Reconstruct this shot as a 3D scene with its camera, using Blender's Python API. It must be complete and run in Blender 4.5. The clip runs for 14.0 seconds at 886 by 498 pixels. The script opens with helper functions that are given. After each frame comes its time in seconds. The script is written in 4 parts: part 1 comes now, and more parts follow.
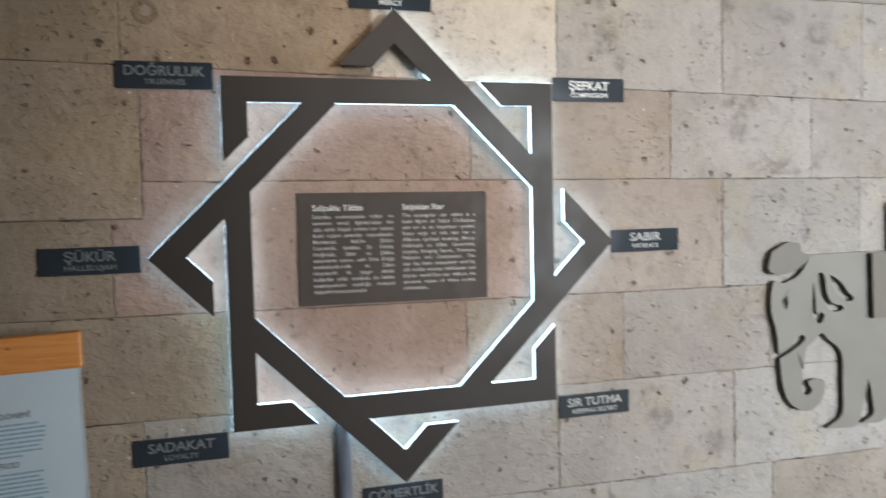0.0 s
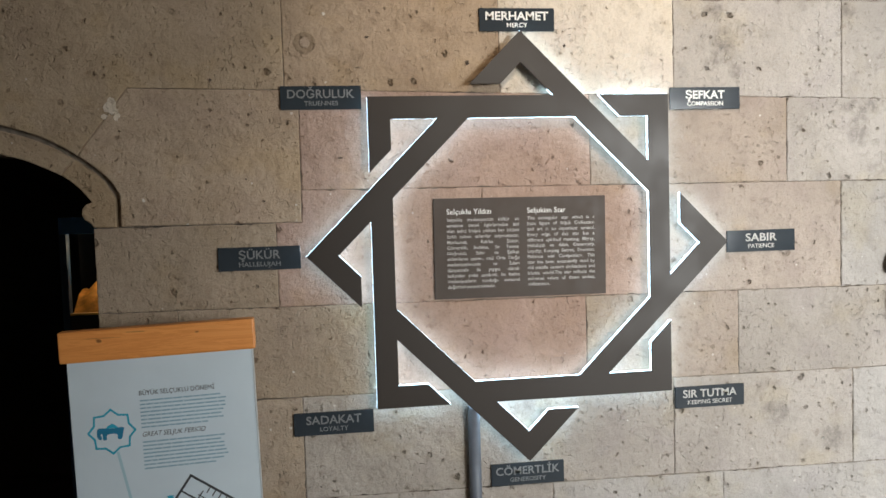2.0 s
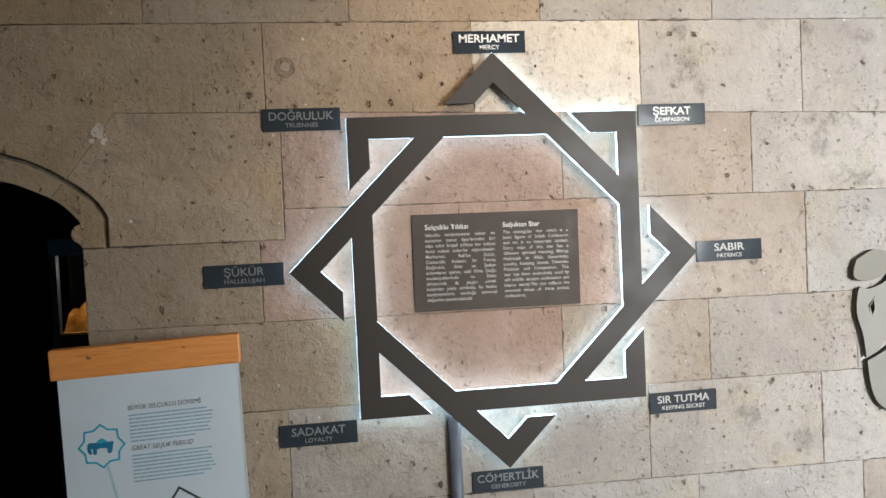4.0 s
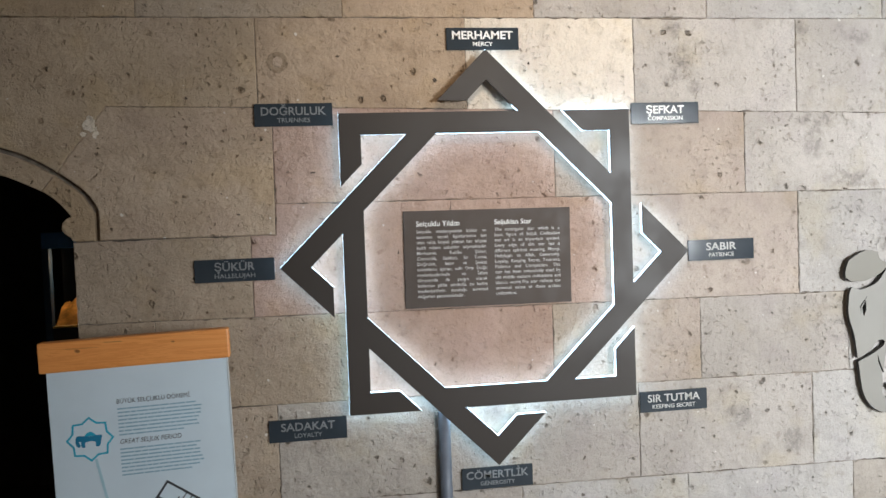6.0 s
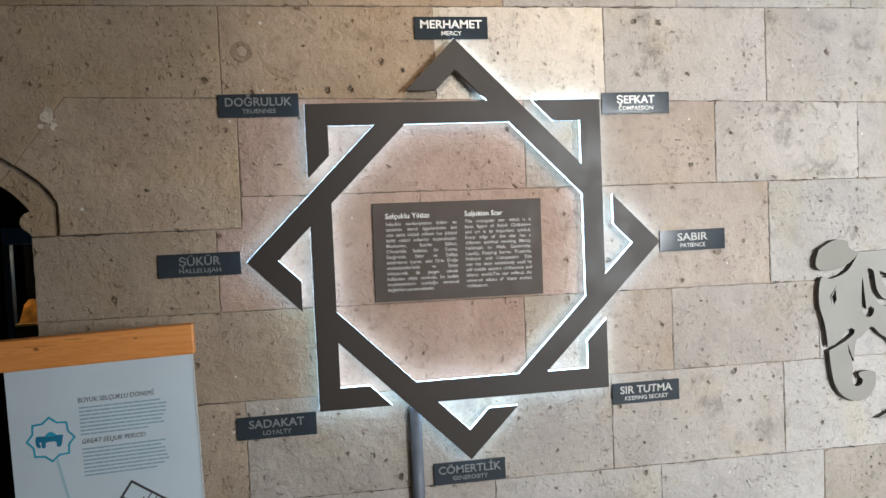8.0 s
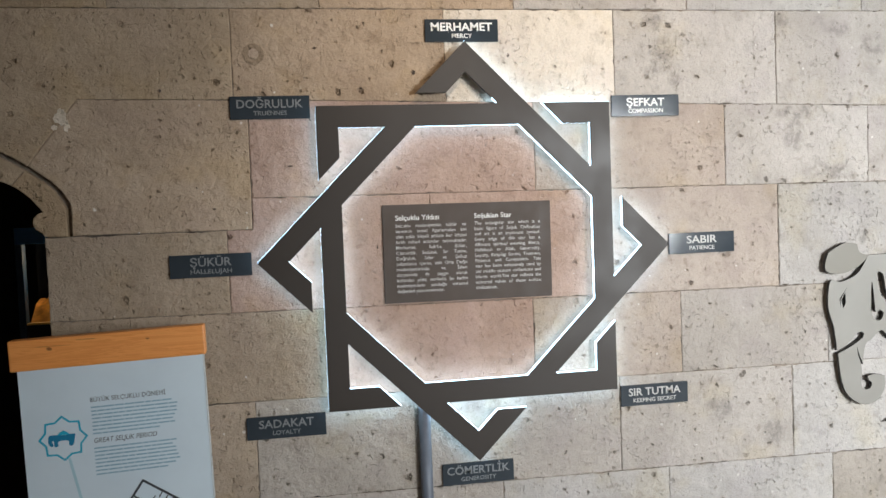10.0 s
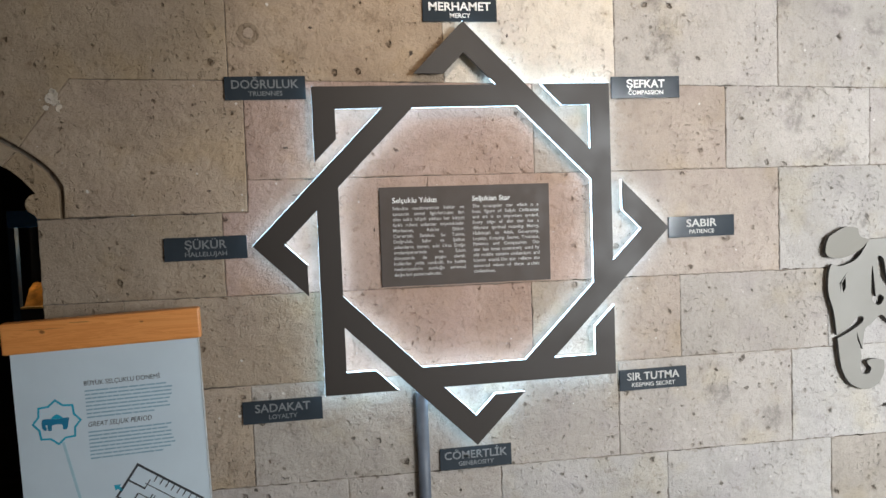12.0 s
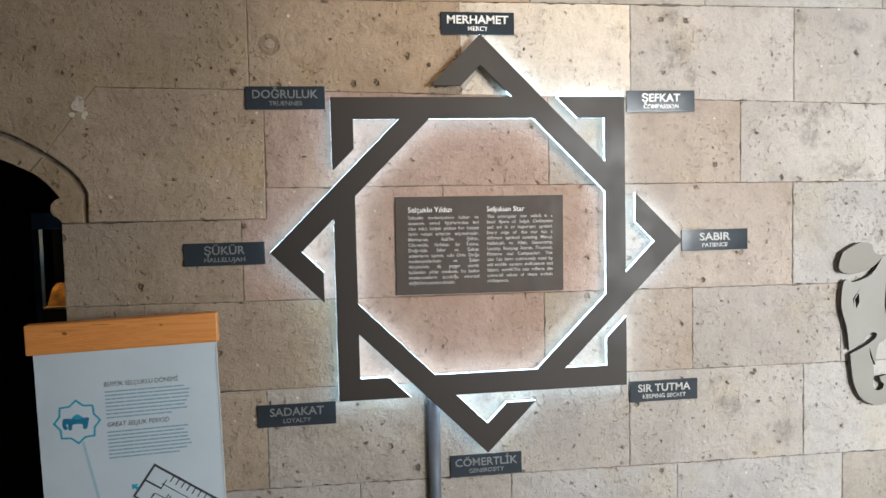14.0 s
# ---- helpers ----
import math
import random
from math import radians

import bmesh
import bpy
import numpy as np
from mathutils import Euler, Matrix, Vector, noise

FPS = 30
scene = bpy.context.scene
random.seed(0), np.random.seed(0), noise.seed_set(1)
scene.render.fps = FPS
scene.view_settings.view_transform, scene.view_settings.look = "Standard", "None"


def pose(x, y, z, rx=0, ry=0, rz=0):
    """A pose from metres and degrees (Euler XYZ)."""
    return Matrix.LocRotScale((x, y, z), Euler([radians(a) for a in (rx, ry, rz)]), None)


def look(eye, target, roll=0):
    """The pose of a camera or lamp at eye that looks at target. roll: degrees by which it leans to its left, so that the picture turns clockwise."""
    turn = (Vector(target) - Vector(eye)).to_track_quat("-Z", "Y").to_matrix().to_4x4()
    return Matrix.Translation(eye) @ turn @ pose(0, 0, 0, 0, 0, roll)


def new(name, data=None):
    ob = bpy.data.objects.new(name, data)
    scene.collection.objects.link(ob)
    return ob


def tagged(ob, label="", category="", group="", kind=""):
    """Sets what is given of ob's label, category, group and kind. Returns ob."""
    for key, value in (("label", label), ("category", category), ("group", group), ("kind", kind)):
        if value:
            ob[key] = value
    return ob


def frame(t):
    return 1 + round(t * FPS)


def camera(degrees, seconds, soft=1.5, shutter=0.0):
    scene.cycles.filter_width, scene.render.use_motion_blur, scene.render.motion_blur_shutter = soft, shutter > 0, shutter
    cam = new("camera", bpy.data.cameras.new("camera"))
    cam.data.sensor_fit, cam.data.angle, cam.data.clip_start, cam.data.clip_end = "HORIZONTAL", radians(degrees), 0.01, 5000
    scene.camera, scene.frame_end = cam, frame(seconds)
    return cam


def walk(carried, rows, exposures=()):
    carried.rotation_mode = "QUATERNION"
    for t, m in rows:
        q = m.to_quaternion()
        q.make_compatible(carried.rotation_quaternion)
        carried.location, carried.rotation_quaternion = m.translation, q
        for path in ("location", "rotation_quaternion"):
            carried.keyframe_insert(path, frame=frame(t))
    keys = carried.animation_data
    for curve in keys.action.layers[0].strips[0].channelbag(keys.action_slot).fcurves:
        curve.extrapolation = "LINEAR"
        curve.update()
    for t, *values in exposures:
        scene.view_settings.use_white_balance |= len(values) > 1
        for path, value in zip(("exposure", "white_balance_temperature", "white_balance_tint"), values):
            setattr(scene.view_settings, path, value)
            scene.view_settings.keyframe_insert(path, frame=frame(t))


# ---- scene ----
cam = camera(58.5, 14.0, shutter=0.5)
EXPOSURES = [(0, -0.36, 6550, 10), (0.5, -0.34, 6600, 10), (1, -0.21, 6800, 10), (1.5, -0.09, 6850, 10), (2, 0.01, 6950, 10), (3, 0.06, 6900, 10),
             (5.5, 0.11, 6650, 10), (6.5, 0.05, 6550, 10), (8.0, 0.04, 6600, 10), (10.5, 0.09, 6650, 10), (12, 0.06, 6600, 10), (14, 0.13, 6700, 10)]
PATH = [
    (0, (-0.643, -2.692, 1.47), (-0.063, -0.781, 1.365), -1.4),
    (0.3, (-0.595, -2.735, 1.474), (0.066, -0.853, 1.339), -1.6),
    (0.4, (-0.609, -2.74, 1.476), (0.088, -0.87, 1.339), -1.5),
    (0.5, (-0.657, -2.757, 1.483), (0.088, -0.906, 1.345), -1.3),
    (0.8, (-0.747, -2.791, 1.525), (-0.06, -0.917, 1.397), -1.1),
    (1, (-0.725, -2.837, 1.505), (-0.203, -0.909, 1.401), -1.1),
    (1.5, (-0.741, -2.91, 1.486), (-0.416, -0.94, 1.372), -1.2),
    (2, (-0.719, -2.968, 1.499), (-0.441, -0.991, 1.392), -1.7),
    (2.5, (-0.685, -3.016, 1.516), (-0.393, -1.039, 1.437), -2.4),
    (3, (-0.685, -3.047, 1.502), (-0.385, -1.071, 1.435), -2.8),
    (5.5, (-0.67, -3.088, 1.493), (-0.37, -1.112, 1.423), -2.2),
    (6, (-0.648, -3.083, 1.493), (-0.349, -1.107, 1.418), -2.1),
    (6.5, (-0.614, -3.065, 1.482), (-0.295, -1.092, 1.401), -2.6),
    (7, (-0.609, -3.051, 1.483), (-0.266, -1.083, 1.387), -2.7),
    (7.5, (-0.607, -3.047, 1.487), (-0.256, -1.081, 1.388), -2.7),
    (8, (-0.611, -3.048, 1.482), (-0.258, -1.082, 1.391), -2.5),
    (10.5, (-0.624, -3.058, 1.493), (-0.289, -1.088, 1.401), -2.3),
    (11, (-0.622, -3.045, 1.478), (-0.284, -1.077, 1.383), -2.4),
    (11.5, (-0.618, -3.033, 1.479), (-0.278, -1.066, 1.364), -2.3),
    (12, (-0.622, -3.026, 1.474), (-0.279, -1.059, 1.35), -2.2),
    (12.5, (-0.619, -3.023, 1.487), (-0.272, -1.058, 1.354), -2.0),
    (13, (-0.611, -3.033, 1.49), (-0.264, -1.067, 1.375), -1.9),
    (13.5, (-0.625, -3.054, 1.481), (-0.295, -1.084, 1.382), -1.7),
    (14, (-0.618, -3.067, 1.501), (-0.317, -1.094, 1.386), -1.3),
]
walk(cam, [(t, look(eye, target, roll)) for t, eye, target, roll in PATH], EXPOSURES)

# ---------------------------------------------------------------- light
world = bpy.data.worlds.new("world")
scene.world = world
world.use_nodes = True
wn = world.node_tree.nodes
sky = wn.new("ShaderNodeTexSky")
sky.sky_type, sky.sun_disc = "NISHITA", False
sky.sun_elevation, sky.sun_rotation = radians(40), radians(70)
world.node_tree.links.new(sky.outputs[0], wn["Background"].inputs[0])
wn["Background"].inputs[1].default_value = 0.1
scene.view_settings.exposure = 0.0


def area_lamp(name, m, wide, high, watts, colour, spread=180):
    lamp = bpy.data.lights.new(name, "AREA")
    lamp.shape, lamp.size, lamp.size_y = "RECTANGLE", wide, high
    lamp.energy, lamp.color, lamp.spread = watts, colour, radians(spread)
    ob = new(name, lamp)
    ob.matrix_world = m
    return ob


def spot_lamp(name, eye, target, watts, colour, degrees, blend, radius):
    lamp = bpy.data.lights.new(name, "SPOT")
    lamp.energy, lamp.color = watts, colour
    lamp.spot_size, lamp.spot_blend, lamp.shadow_soft_size = radians(degrees), blend, radius
    ob = new(name, lamp)
    ob.matrix_world = look(eye, target)
    return ob


# daylight through the window in the side wall and the window behind the camera
area_lamp("window_daylight", look((5.0, -4.4, 2.35), (1.9, 0, 0.9)), 1.5, 1.3, 28, (0.88, 0.945, 1.0), 100)
area_lamp("back_window_daylight", look((2.9, -5.86, 1.70), (2.55, 0, 0.95)), 1.4, 1.36, 132, (0.89, 0.95, 1.0), 88)
# warm ceiling spotlights
spot_lamp("spot_bulb", (0.25, -1.85, 3.2), (0.35, 0, 2.05), 85, (1.0, 0.80, 0.60), 75, 1.0, 0.04)
spot_lamp("spot_bulb", (-1.2, -2.3, 3.2), (-1.1, 0, 1.85), 6.0, (1.0, 0.60, 0.29), 78, 1.0, 0.04)


# ---------------------------------------------------------------- materials
class Nodes:
    """A short way to write node trees."""

    def __init__(self, name):
        self.mat = bpy.data.materials.new(name)
        self.mat.use_nodes = True
        self.tree = self.mat.node_tree
        self.bsdf = self.tree.nodes["Principled BSDF"]

    def add(self, kind, ins=(), **props):
        node = self.tree.nodes.new(kind)
        for key, value in props.items():
            setattr(node, key, value)
        for key, value in dict(ins).items():
            self.put(node.inputs[key], value)
        return node

    def put(self, socket, value):
        if isinstance(value, bpy.types.NodeSocket):
            self.tree.links.new(value, socket)
        else:
            socket.default_value = value

    def set(self, **ins):
        for key, value in ins.items():
            self.put(self.bsdf.inputs[key.replace("_", " ")], value)

    def coords(self):
        return self.add("ShaderNodeTexCoord").outputs["Object"]

    def noise(self, vec, scale, detail=4.0, rough=0.55, distort=0.0):
        return self.add("ShaderNodeTexNoise", {"Vector": vec, "Scale": scale, "Detail": detail, "Roughness": rough, "Distortion": distort}).outputs["Fac"]

    def math(self, op, a, b=0.0, clamp=False):
        n = self.add("ShaderNodeMath", operation=op, use_clamp=clamp)
        self.put(n.inputs[0], a)
        self.put(n.inputs[1], b)
        return n.outputs[0]

    def ramp(self, fac, lo, hi, a=0.0, b=1.0):
        n = self.add("ShaderNodeMapRange", {"Value": fac, "From Min": lo, "From Max": hi, "To Min": a, "To Max": b}, interpolation_type="SMOOTHSTEP")
        return n.outputs[0]

    def mix(self, fac, a, b, blend="MIX"):
        n = self.add("ShaderNodeMix", data_type="RGBA", blend_type=blend)
        self.put(n.inputs[0], fac)
        self.put(n.inputs[6], a if not isinstance(a, tuple) else (*a, 1)[:4])
        self.put(n.inputs[7], b if not isinstance(b, tuple) else (*b, 1)[:4])
        return n.outputs[2]

    def bump(self, height, distance, strength=1.0, normal=None):
        n = self.add("ShaderNodeBump", {"Height": height, "Distance": distance, "Strength": strength})
        if normal is not None:
            self.put(n.inputs["Normal"], normal)
        return n.outputs[0]


# dark weathered patches on the wall: x, z, half width, half height
STAINS = ((0.835, 2.10, 0.05, 0.075), (0.80, 2.25, 0.045, 0.05), (0.79, 2.03, 0.035, 0.03), (0.89, 2.0, 0.03, 0.03), (1.633, 2.205, 0.06, 0.035), (1.80, 2.13, 0.06, 0.055),
          (1.45, 1.855, 0.11, 0.03), (1.42, 1.76, 0.05, 0.07), (1.37, 2.24, 0.035, 0.03), (1.58, 1.60, 0.11, 0.04), (1.05, 0.62, 0.06, 0.05), (1.30, 0.50, 0.05, 0.06), (1.735, 1.335, 0.02, 0.05))


def stone_material(name, light, dark, pits=1.0, grime=0.5, stains=()):
    """Dressed volcanic tuff: a sandy, softly mottled face with scattered ragged pits and pale flecks."""
    k = Nodes(name)
    rnd = k.add("ShaderNodeObjectInfo").outputs["Random"]
    base = k.coords()
    comb = k.add("ShaderNodeCombineXYZ", {0: k.math("MULTIPLY", rnd, 31.0), 1: k.math("MULTIPLY", rnd, 17.0), 2: k.math("MULTIPLY", rnd, 23.0)})
    p = k.add("ShaderNodeVectorMath", {0: base, 1: comb.outputs[0]}, operation="ADD").outputs[0]
    at = k.add("ShaderNodeSeparateXYZ", {0: p})
    face = k.add("ShaderNodeCombineXYZ", {0: at.outputs[0], 1: at.outputs[2]}).outputs[0]

    def bent(scale, by):
        wave = k.add("ShaderNodeTexNoise", {"Vector": p, "Scale": scale, "Detail": 3.0, "Roughness": 0.6}).outputs["Color"]
        shift = k.add("ShaderNodeVectorMath", {0: wave, 1: (by, by, by)}, operation="MULTIPLY").outputs[0]
        return k.add("ShaderNodeVectorMath", {0: face, 1: shift}, operation="ADD").outputs[0]

    def holes(vec, scale, chance, least, most):
        """Scattered hollows, one in some of the cells, with a random reach in cells; also the stained rim round each."""
        n = k.add("ShaderNodeTexVoronoi", {"Vector": vec, "Scale": scale}, voronoi_dimensions="2D")
        pick = k.add("ShaderNodeSeparateColor", {0: n.outputs["Color"]})
        size = k.math("MULTIPLY", pick.outputs[1], pick.outputs[1])
        reach = k.math("ADD", k.math("MULTIPLY", size, most - least), least)
        near = k.math("DIVIDE", n.outputs["Distance"], reach)
        deep = k.math("MULTIPLY", k.ramp(pick.outputs[2], 0.0, 1.0, 0.35, 1.0), k.math("LESS_THAN", pick.outputs[0], chance))
        return k.math("MULTIPLY", k.ramp(near, 0.45, 1.0, 1.0, 0.0), deep), k.math("MULTIPLY", k.ramp(near, 0.6, 2.6, 1.0, 0.0), deep)

    mottle = k.noise(p, 2.6, 5, 0.6, 0.4)
    patch = k.noise(p, 13, 5, 0.62)
    sand = k.noise(p, 48, 5, 0.65)
    grain = k.noise(p, 170, 4, 0.7)
    colour = k.mix(k.ramp(mottle, 0.30, 0.70), light, dark)
    colour = k.mix(k.math("MULTIPLY", k.ramp(patch, 0.50, 0.76), 0.42), colour, tuple(c * 0.66 for c in dark))
    colour = k.mix(k.math("MULTIPLY", k.ramp(sand, 0.52, 0.78), 0.34), colour, tuple(c * 0.58 for c in dark))
    colour = k.mix(k.math("MULTIPLY", k.ramp(grain, 0.40, 0.72), 0.30), colour, tuple(c * 0.62 for c in dark))
    tone = k.add("ShaderNodeHueSaturation", {"Color": colour, "Value": k.ramp(rnd, 0, 1, 0.94, 1.06), "Saturation": k.ramp(rnd, 0, 1, 1.08, 0.92)}).outputs[0]
    # brownish weathered clouds
    blot = k.math("MULTIPLY", k.ramp(k.noise(p, 8.5, 7, 0.72), 0.53, 0.72), k.ramp(k.noise(p, 2.1, 2, 0.5), 0.42, 0.6))
    tone = k.mix(k.math("MULTIPLY", blot, 0.50), tone, (dark[0] * 0.50, dark[1] * 0.46, dark[2] * 0.42))
    smudge = k.ramp(k.noise(p, 23, 5, 0.62, 0.3), 0.60, 0.74)
    tone = k.mix(k.math("MULTIPLY", smudge, 0.50), tone, (dark[0] * 0.52, dark[1] * 0.47, dark[2] * 0.42))
    # yellowish and lilac clouds
    hue = k.noise(p, 4.2, 3, 0.55)
    tone = k.mix(k.ramp(hue, 0.52, 0.70, 0.0, 0.75), tone, (1.0, 0.965, 0.86), "MULTIPLY")
    tone = k.mix(k.ramp(hue, 0.46, 0.32, 0.0, 0.75), tone, (0.955, 0.945, 0.975), "MULTIPLY")
    # pits of three sizes with stained rims, thicker in some zones than in others
    zone = k.ramp(k.noise(p, 4.5, 3, 0.5), 0.36, 0.62, 0.25, 1.0)
    ragged = k.ramp(k.noise(p, 75, 3, 0.6), 0.38, 0.56, 0.15, 1.0)
    large, rim = holes(bent(34, 0.040), 10.0, 0.48, 0.03, 0.15)
    large = k.math("MULTIPLY", large, ragged)
    middle, haze = holes(bent(60, 0.020), 22.0, 0.30, 0.05, 0.20)
    middle = k.math("MULTIPLY", k.math("MULTIPLY", middle, zone), ragged)
    tiny = k.math("MULTIPLY", holes(bent(120, 0.008), 50.0, 0.28, 0.06, 0.24)[0], zone)
    rim = k.math("MULTIPLY", k.math("MAXIMUM", rim, k.math("MULTIPLY", haze, 0.6)), k.ramp(k.noise(p, 40, 4, 0.6), 0.36, 0.62))
    tone = k.mix(k.math("MULTIPLY", rim, 0.42), tone, (dark[0] * 0.60, dark[1] * 0.53, dark[2] * 0.44))
    pit = k.math("MAXIMUM", large, k.math("MAXIMUM", k.math("MULTIPLY", middle, 0.85), k.math("MULTIPLY", tiny, 0.35)))
    pit = k.math("MULTIPLY", pit, pits)
    stained = k.mix(k.math("MULTIPLY", pit, 0.57), tone, (dark[0] * 0.34, dark[1] * 0.28, dark[2] * 0.23))
    if stains:
        here = k.add("ShaderNodeSeparateXYZ", {0: base})
        worn = None
        for x, z, w, h in stains:
            dx = k.math("DIVIDE", k.math("SUBTRACT", here.outputs[0], x), w)
            dz = k.math("DIVIDE", k.math("SUBTRACT", here.outputs[2], z), h)
            one = k.ramp(k.math("ADD", k.math("MULTIPLY", dx, dx), k.math("MULTIPLY", dz, dz)), 0.1, 1.6, 1, 0)
            worn = one if worn is None else k.math("MAXIMUM", worn, one)
        worn = k.math("MULTIPLY", worn, k.ramp(k.noise(base, 24, 6, 0.7), 0.36, 0.64))
        stained = k.mix(k.math("MULTIPLY", worn, 0.62), stained, tuple(c * 0.42 for c in dark))
    fleck = holes(bent(70, 0.010), 13.0, 0.10, 0.03, 0.10)[0]
    stained = k.mix(k.math("MULTIPLY", fleck, 0.7), stained, (0.78, 0.75, 0.70))
    cloud = k.ramp(k.noise(base, 1.7, 4, 0.65), 0.55, 0.8, 0.0, grime)
    stained = k.mix(cloud, stained, tuple(c * 0.6 for c in dark))
    lumps = k.math("ADD", k.math("MULTIPLY", patch, 0.9), k.math("MULTIPLY", k.noise(p, 30, 3, 0.55), 0.70))
    chips = k.math("MULTIPLY", k.ramp(k.noise(p, 52, 2, 0.5), 0.60, 0.70), zone)
    lumps = k.math("ADD", lumps, k.math("ADD", k.math("MULTIPLY", sand, 0.30), k.math("MULTIPLY", grain, 0.20)))
    height = k.math("SUBTRACT", k.math("SUBTRACT", lumps, k.math("MULTIPLY", chips, 0.40)), k.math("MULTIPLY", pit, 1.4))
    k.set(Base_Color=stained, Roughness=0.93, Normal=k.bump(height, 0.0125, 1.0))
    k.bsdf.inputs["Specular IOR Level"].default_value = 0.2
    return k.mat


def plain_material(name, colour, rough=0.5, metal=0.0, vary=0.12, scale=8.0, grain=0.0, gloss=0.5):
    """Paint, plastic or metal with slight blotches and smears."""
    k = Nodes(name)
    p = k.coords()
    n = k.noise(p, scale, 5, 0.6)
    col = k.mix(k.ramp(n, 0.3, 0.7), tuple(c * (1 - vary) for c in colour), tuple(min(1, c * (1 + vary)) for c in colour))
    k.set(Base_Color=col, Metallic=metal, Roughness=k.ramp(k.noise(p, scale * 3, 4, 0.6), 0.3, 0.7, rough * 0.85, min(1, rough * 1.15)))
    k.bsdf.inputs["Specular IOR Level"].default_value = gloss
    if grain:
        k.set(Normal=k.bump(k.noise(p, 260, 3, 0.6), grain, 0.5))
    return k.mat


def glow_material(name, colour, strength):
    k = Nodes(name)
    k.set(Base_Color=(0.8, 0.85, 0.9, 1), Roughness=0.5, Emission_Color=(*colour, 1), Emission_Strength=strength)
    return k.mat


def pine_material():
    k = Nodes("varnished pine")
    p = k.coords()
    m = k.add("ShaderNodeMapping", {"Vector": p})
    m.inputs["Scale"].default_value = (0.6, 6.0, 9.0)
    n = k.noise(m.outputs[0], 4.0, 6, 0.65, 0.8)
    ring = k.math("FRACT", k.math("MULTIPLY", n, 7.0))
    col = k.mix(k.ramp(ring, 0.1, 0.95), (0.84, 0.335, 0.095), (0.75, 0.275, 0.067))
    col = k.mix(k.math("MULTIPLY", k.ramp(n, 0.55, 0.75), 0.5), col, (0.86, 0.40, 0.13))
    xyz = k.add("ShaderNodeSeparateXYZ", {0: p})
    wob = k.math("MULTIPLY", k.math("SUBTRACT", k.noise(p, 60, 2), 0.5), 1.2)
    knot = None
    for x, z, w, h, deep in ((-0.505, 1.088, 0.012, 0.007, 1.0), (-0.190, 1.100, 0.009, 0.005, 0.9), (-0.385, 1.112, 0.042, 0.0022, 0.6), (-0.500, 1.096, 0.075, 0.0016, 0.5)):
        dx = k.math("DIVIDE", k.math("SUBTRACT", xyz.outputs[0], x), w)
        dz = k.math("DIVIDE", k.math("SUBTRACT", xyz.outputs[2], z), h)
        r = k.math("ADD", k.math("SQRT", k.math("ADD", k.math("MULTIPLY", dx, dx), k.math("MULTIPLY", dz, dz))), wob)
        one = k.math("MULTIPLY", k.ramp(r, 0.4, 1.1, 1, 0), deep)
        knot = one if knot is None else k.math("MAXIMUM", knot, one)
    col = k.mix(k.math("MULTIPLY", knot, 0.8), col, (0.14, 0.045, 0.012))
    k.set(Base_Color=col, Roughness=0.42, Normal=k.bump(n, 0.002, 0.3))
    return k.mat


STONE = {
    "beige": stone_material("beige tuff", (0.49, 0.445, 0.405), (0.4, 0.36, 0.323), 1.0, 0.5, STAINS),
    "pink": stone_material("pinkish tuff", (0.486, 0.352, 0.29), (0.393, 0.273, 0.217), 0.8, 0.3),
    "rose": stone_material("rosy beige tuff", (0.487, 0.412, 0.356), (0.396, 0.328, 0.278), 1.0, 0.4),
    "cream": stone_material("pale cream tuff", (0.75, 0.67, 0.575), (0.67, 0.59, 0.50), 0.6, 0.12),
    "grey": stone_material("greyish tuff", (0.486, 0.454, 0.424), (0.398, 0.369, 0.341), 0.9, 0.45, STAINS),
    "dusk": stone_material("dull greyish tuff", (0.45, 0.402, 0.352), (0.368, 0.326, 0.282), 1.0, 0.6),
    # umber and brown also hold part of the left side's dim, warm light
    "umber": stone_material("dimmed greyish brown tuff", (0.432, 0.346, 0.262), (0.352, 0.276, 0.204), 1.0, 0.6),
    "brown": stone_material("dimmed brownish tuff", (0.432, 0.33, 0.228), (0.352, 0.261, 0.174), 1.0, 0.6),
}
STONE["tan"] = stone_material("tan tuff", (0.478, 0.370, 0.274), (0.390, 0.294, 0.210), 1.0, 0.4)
STONE["plug"] = stone_material("brown plug stone", (0.36, 0.28, 0.205), (0.27, 0.20, 0.14), 1.0, 0.2)
HOLE_SHADE = plain_material("painted hole shade", (0.075, 0.055, 0.042), 1.0, vary=0.4, scale=60)
MORTAR = plain_material("dark earthy mortar", (0.22, 0.18, 0.145), 0.95, vary=0.3, scale=30, grain=0.004)
POINTING = plain_material("patchy lime pointing", (0.15, 0.122, 0.098), 0.95, vary=0.8, scale=7, grain=0.004)
PLASTER = plain_material("smoked lime plaster", (0.26, 0.225, 0.185), 0.9, vary=0.1, scale=3, grain=0.002)
# cell walls: the shade in there is put into this near-black colour
SHADE_PLASTER = plain_material("shade-dark plaster", (0.05, 0.045, 0.04), 0.95, vary=0.2, scale=3)
FLOOR_STONE = plain_material("worn floor stone", (0.24, 0.21, 0.18), 0.7, vary=0.2, scale=5, grain=0.002)
BRONZE = plain_material("dark bronze lacquer", (0.036, 0.0285, 0.0235), 0.5, vary=0.05, scale=1.3, gloss=0.38)
PANEL_BROWN = plain_material("brown matt panel", (0.072, 0.056, 0.047), 0.6, vary=0.06, scale=6, gloss=0.3)
SLATE = plain_material("slate blue acrylic", (0.034, 0.043, 0.052), 0.13, vary=0.1, scale=6)
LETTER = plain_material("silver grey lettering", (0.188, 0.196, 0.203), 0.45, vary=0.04)
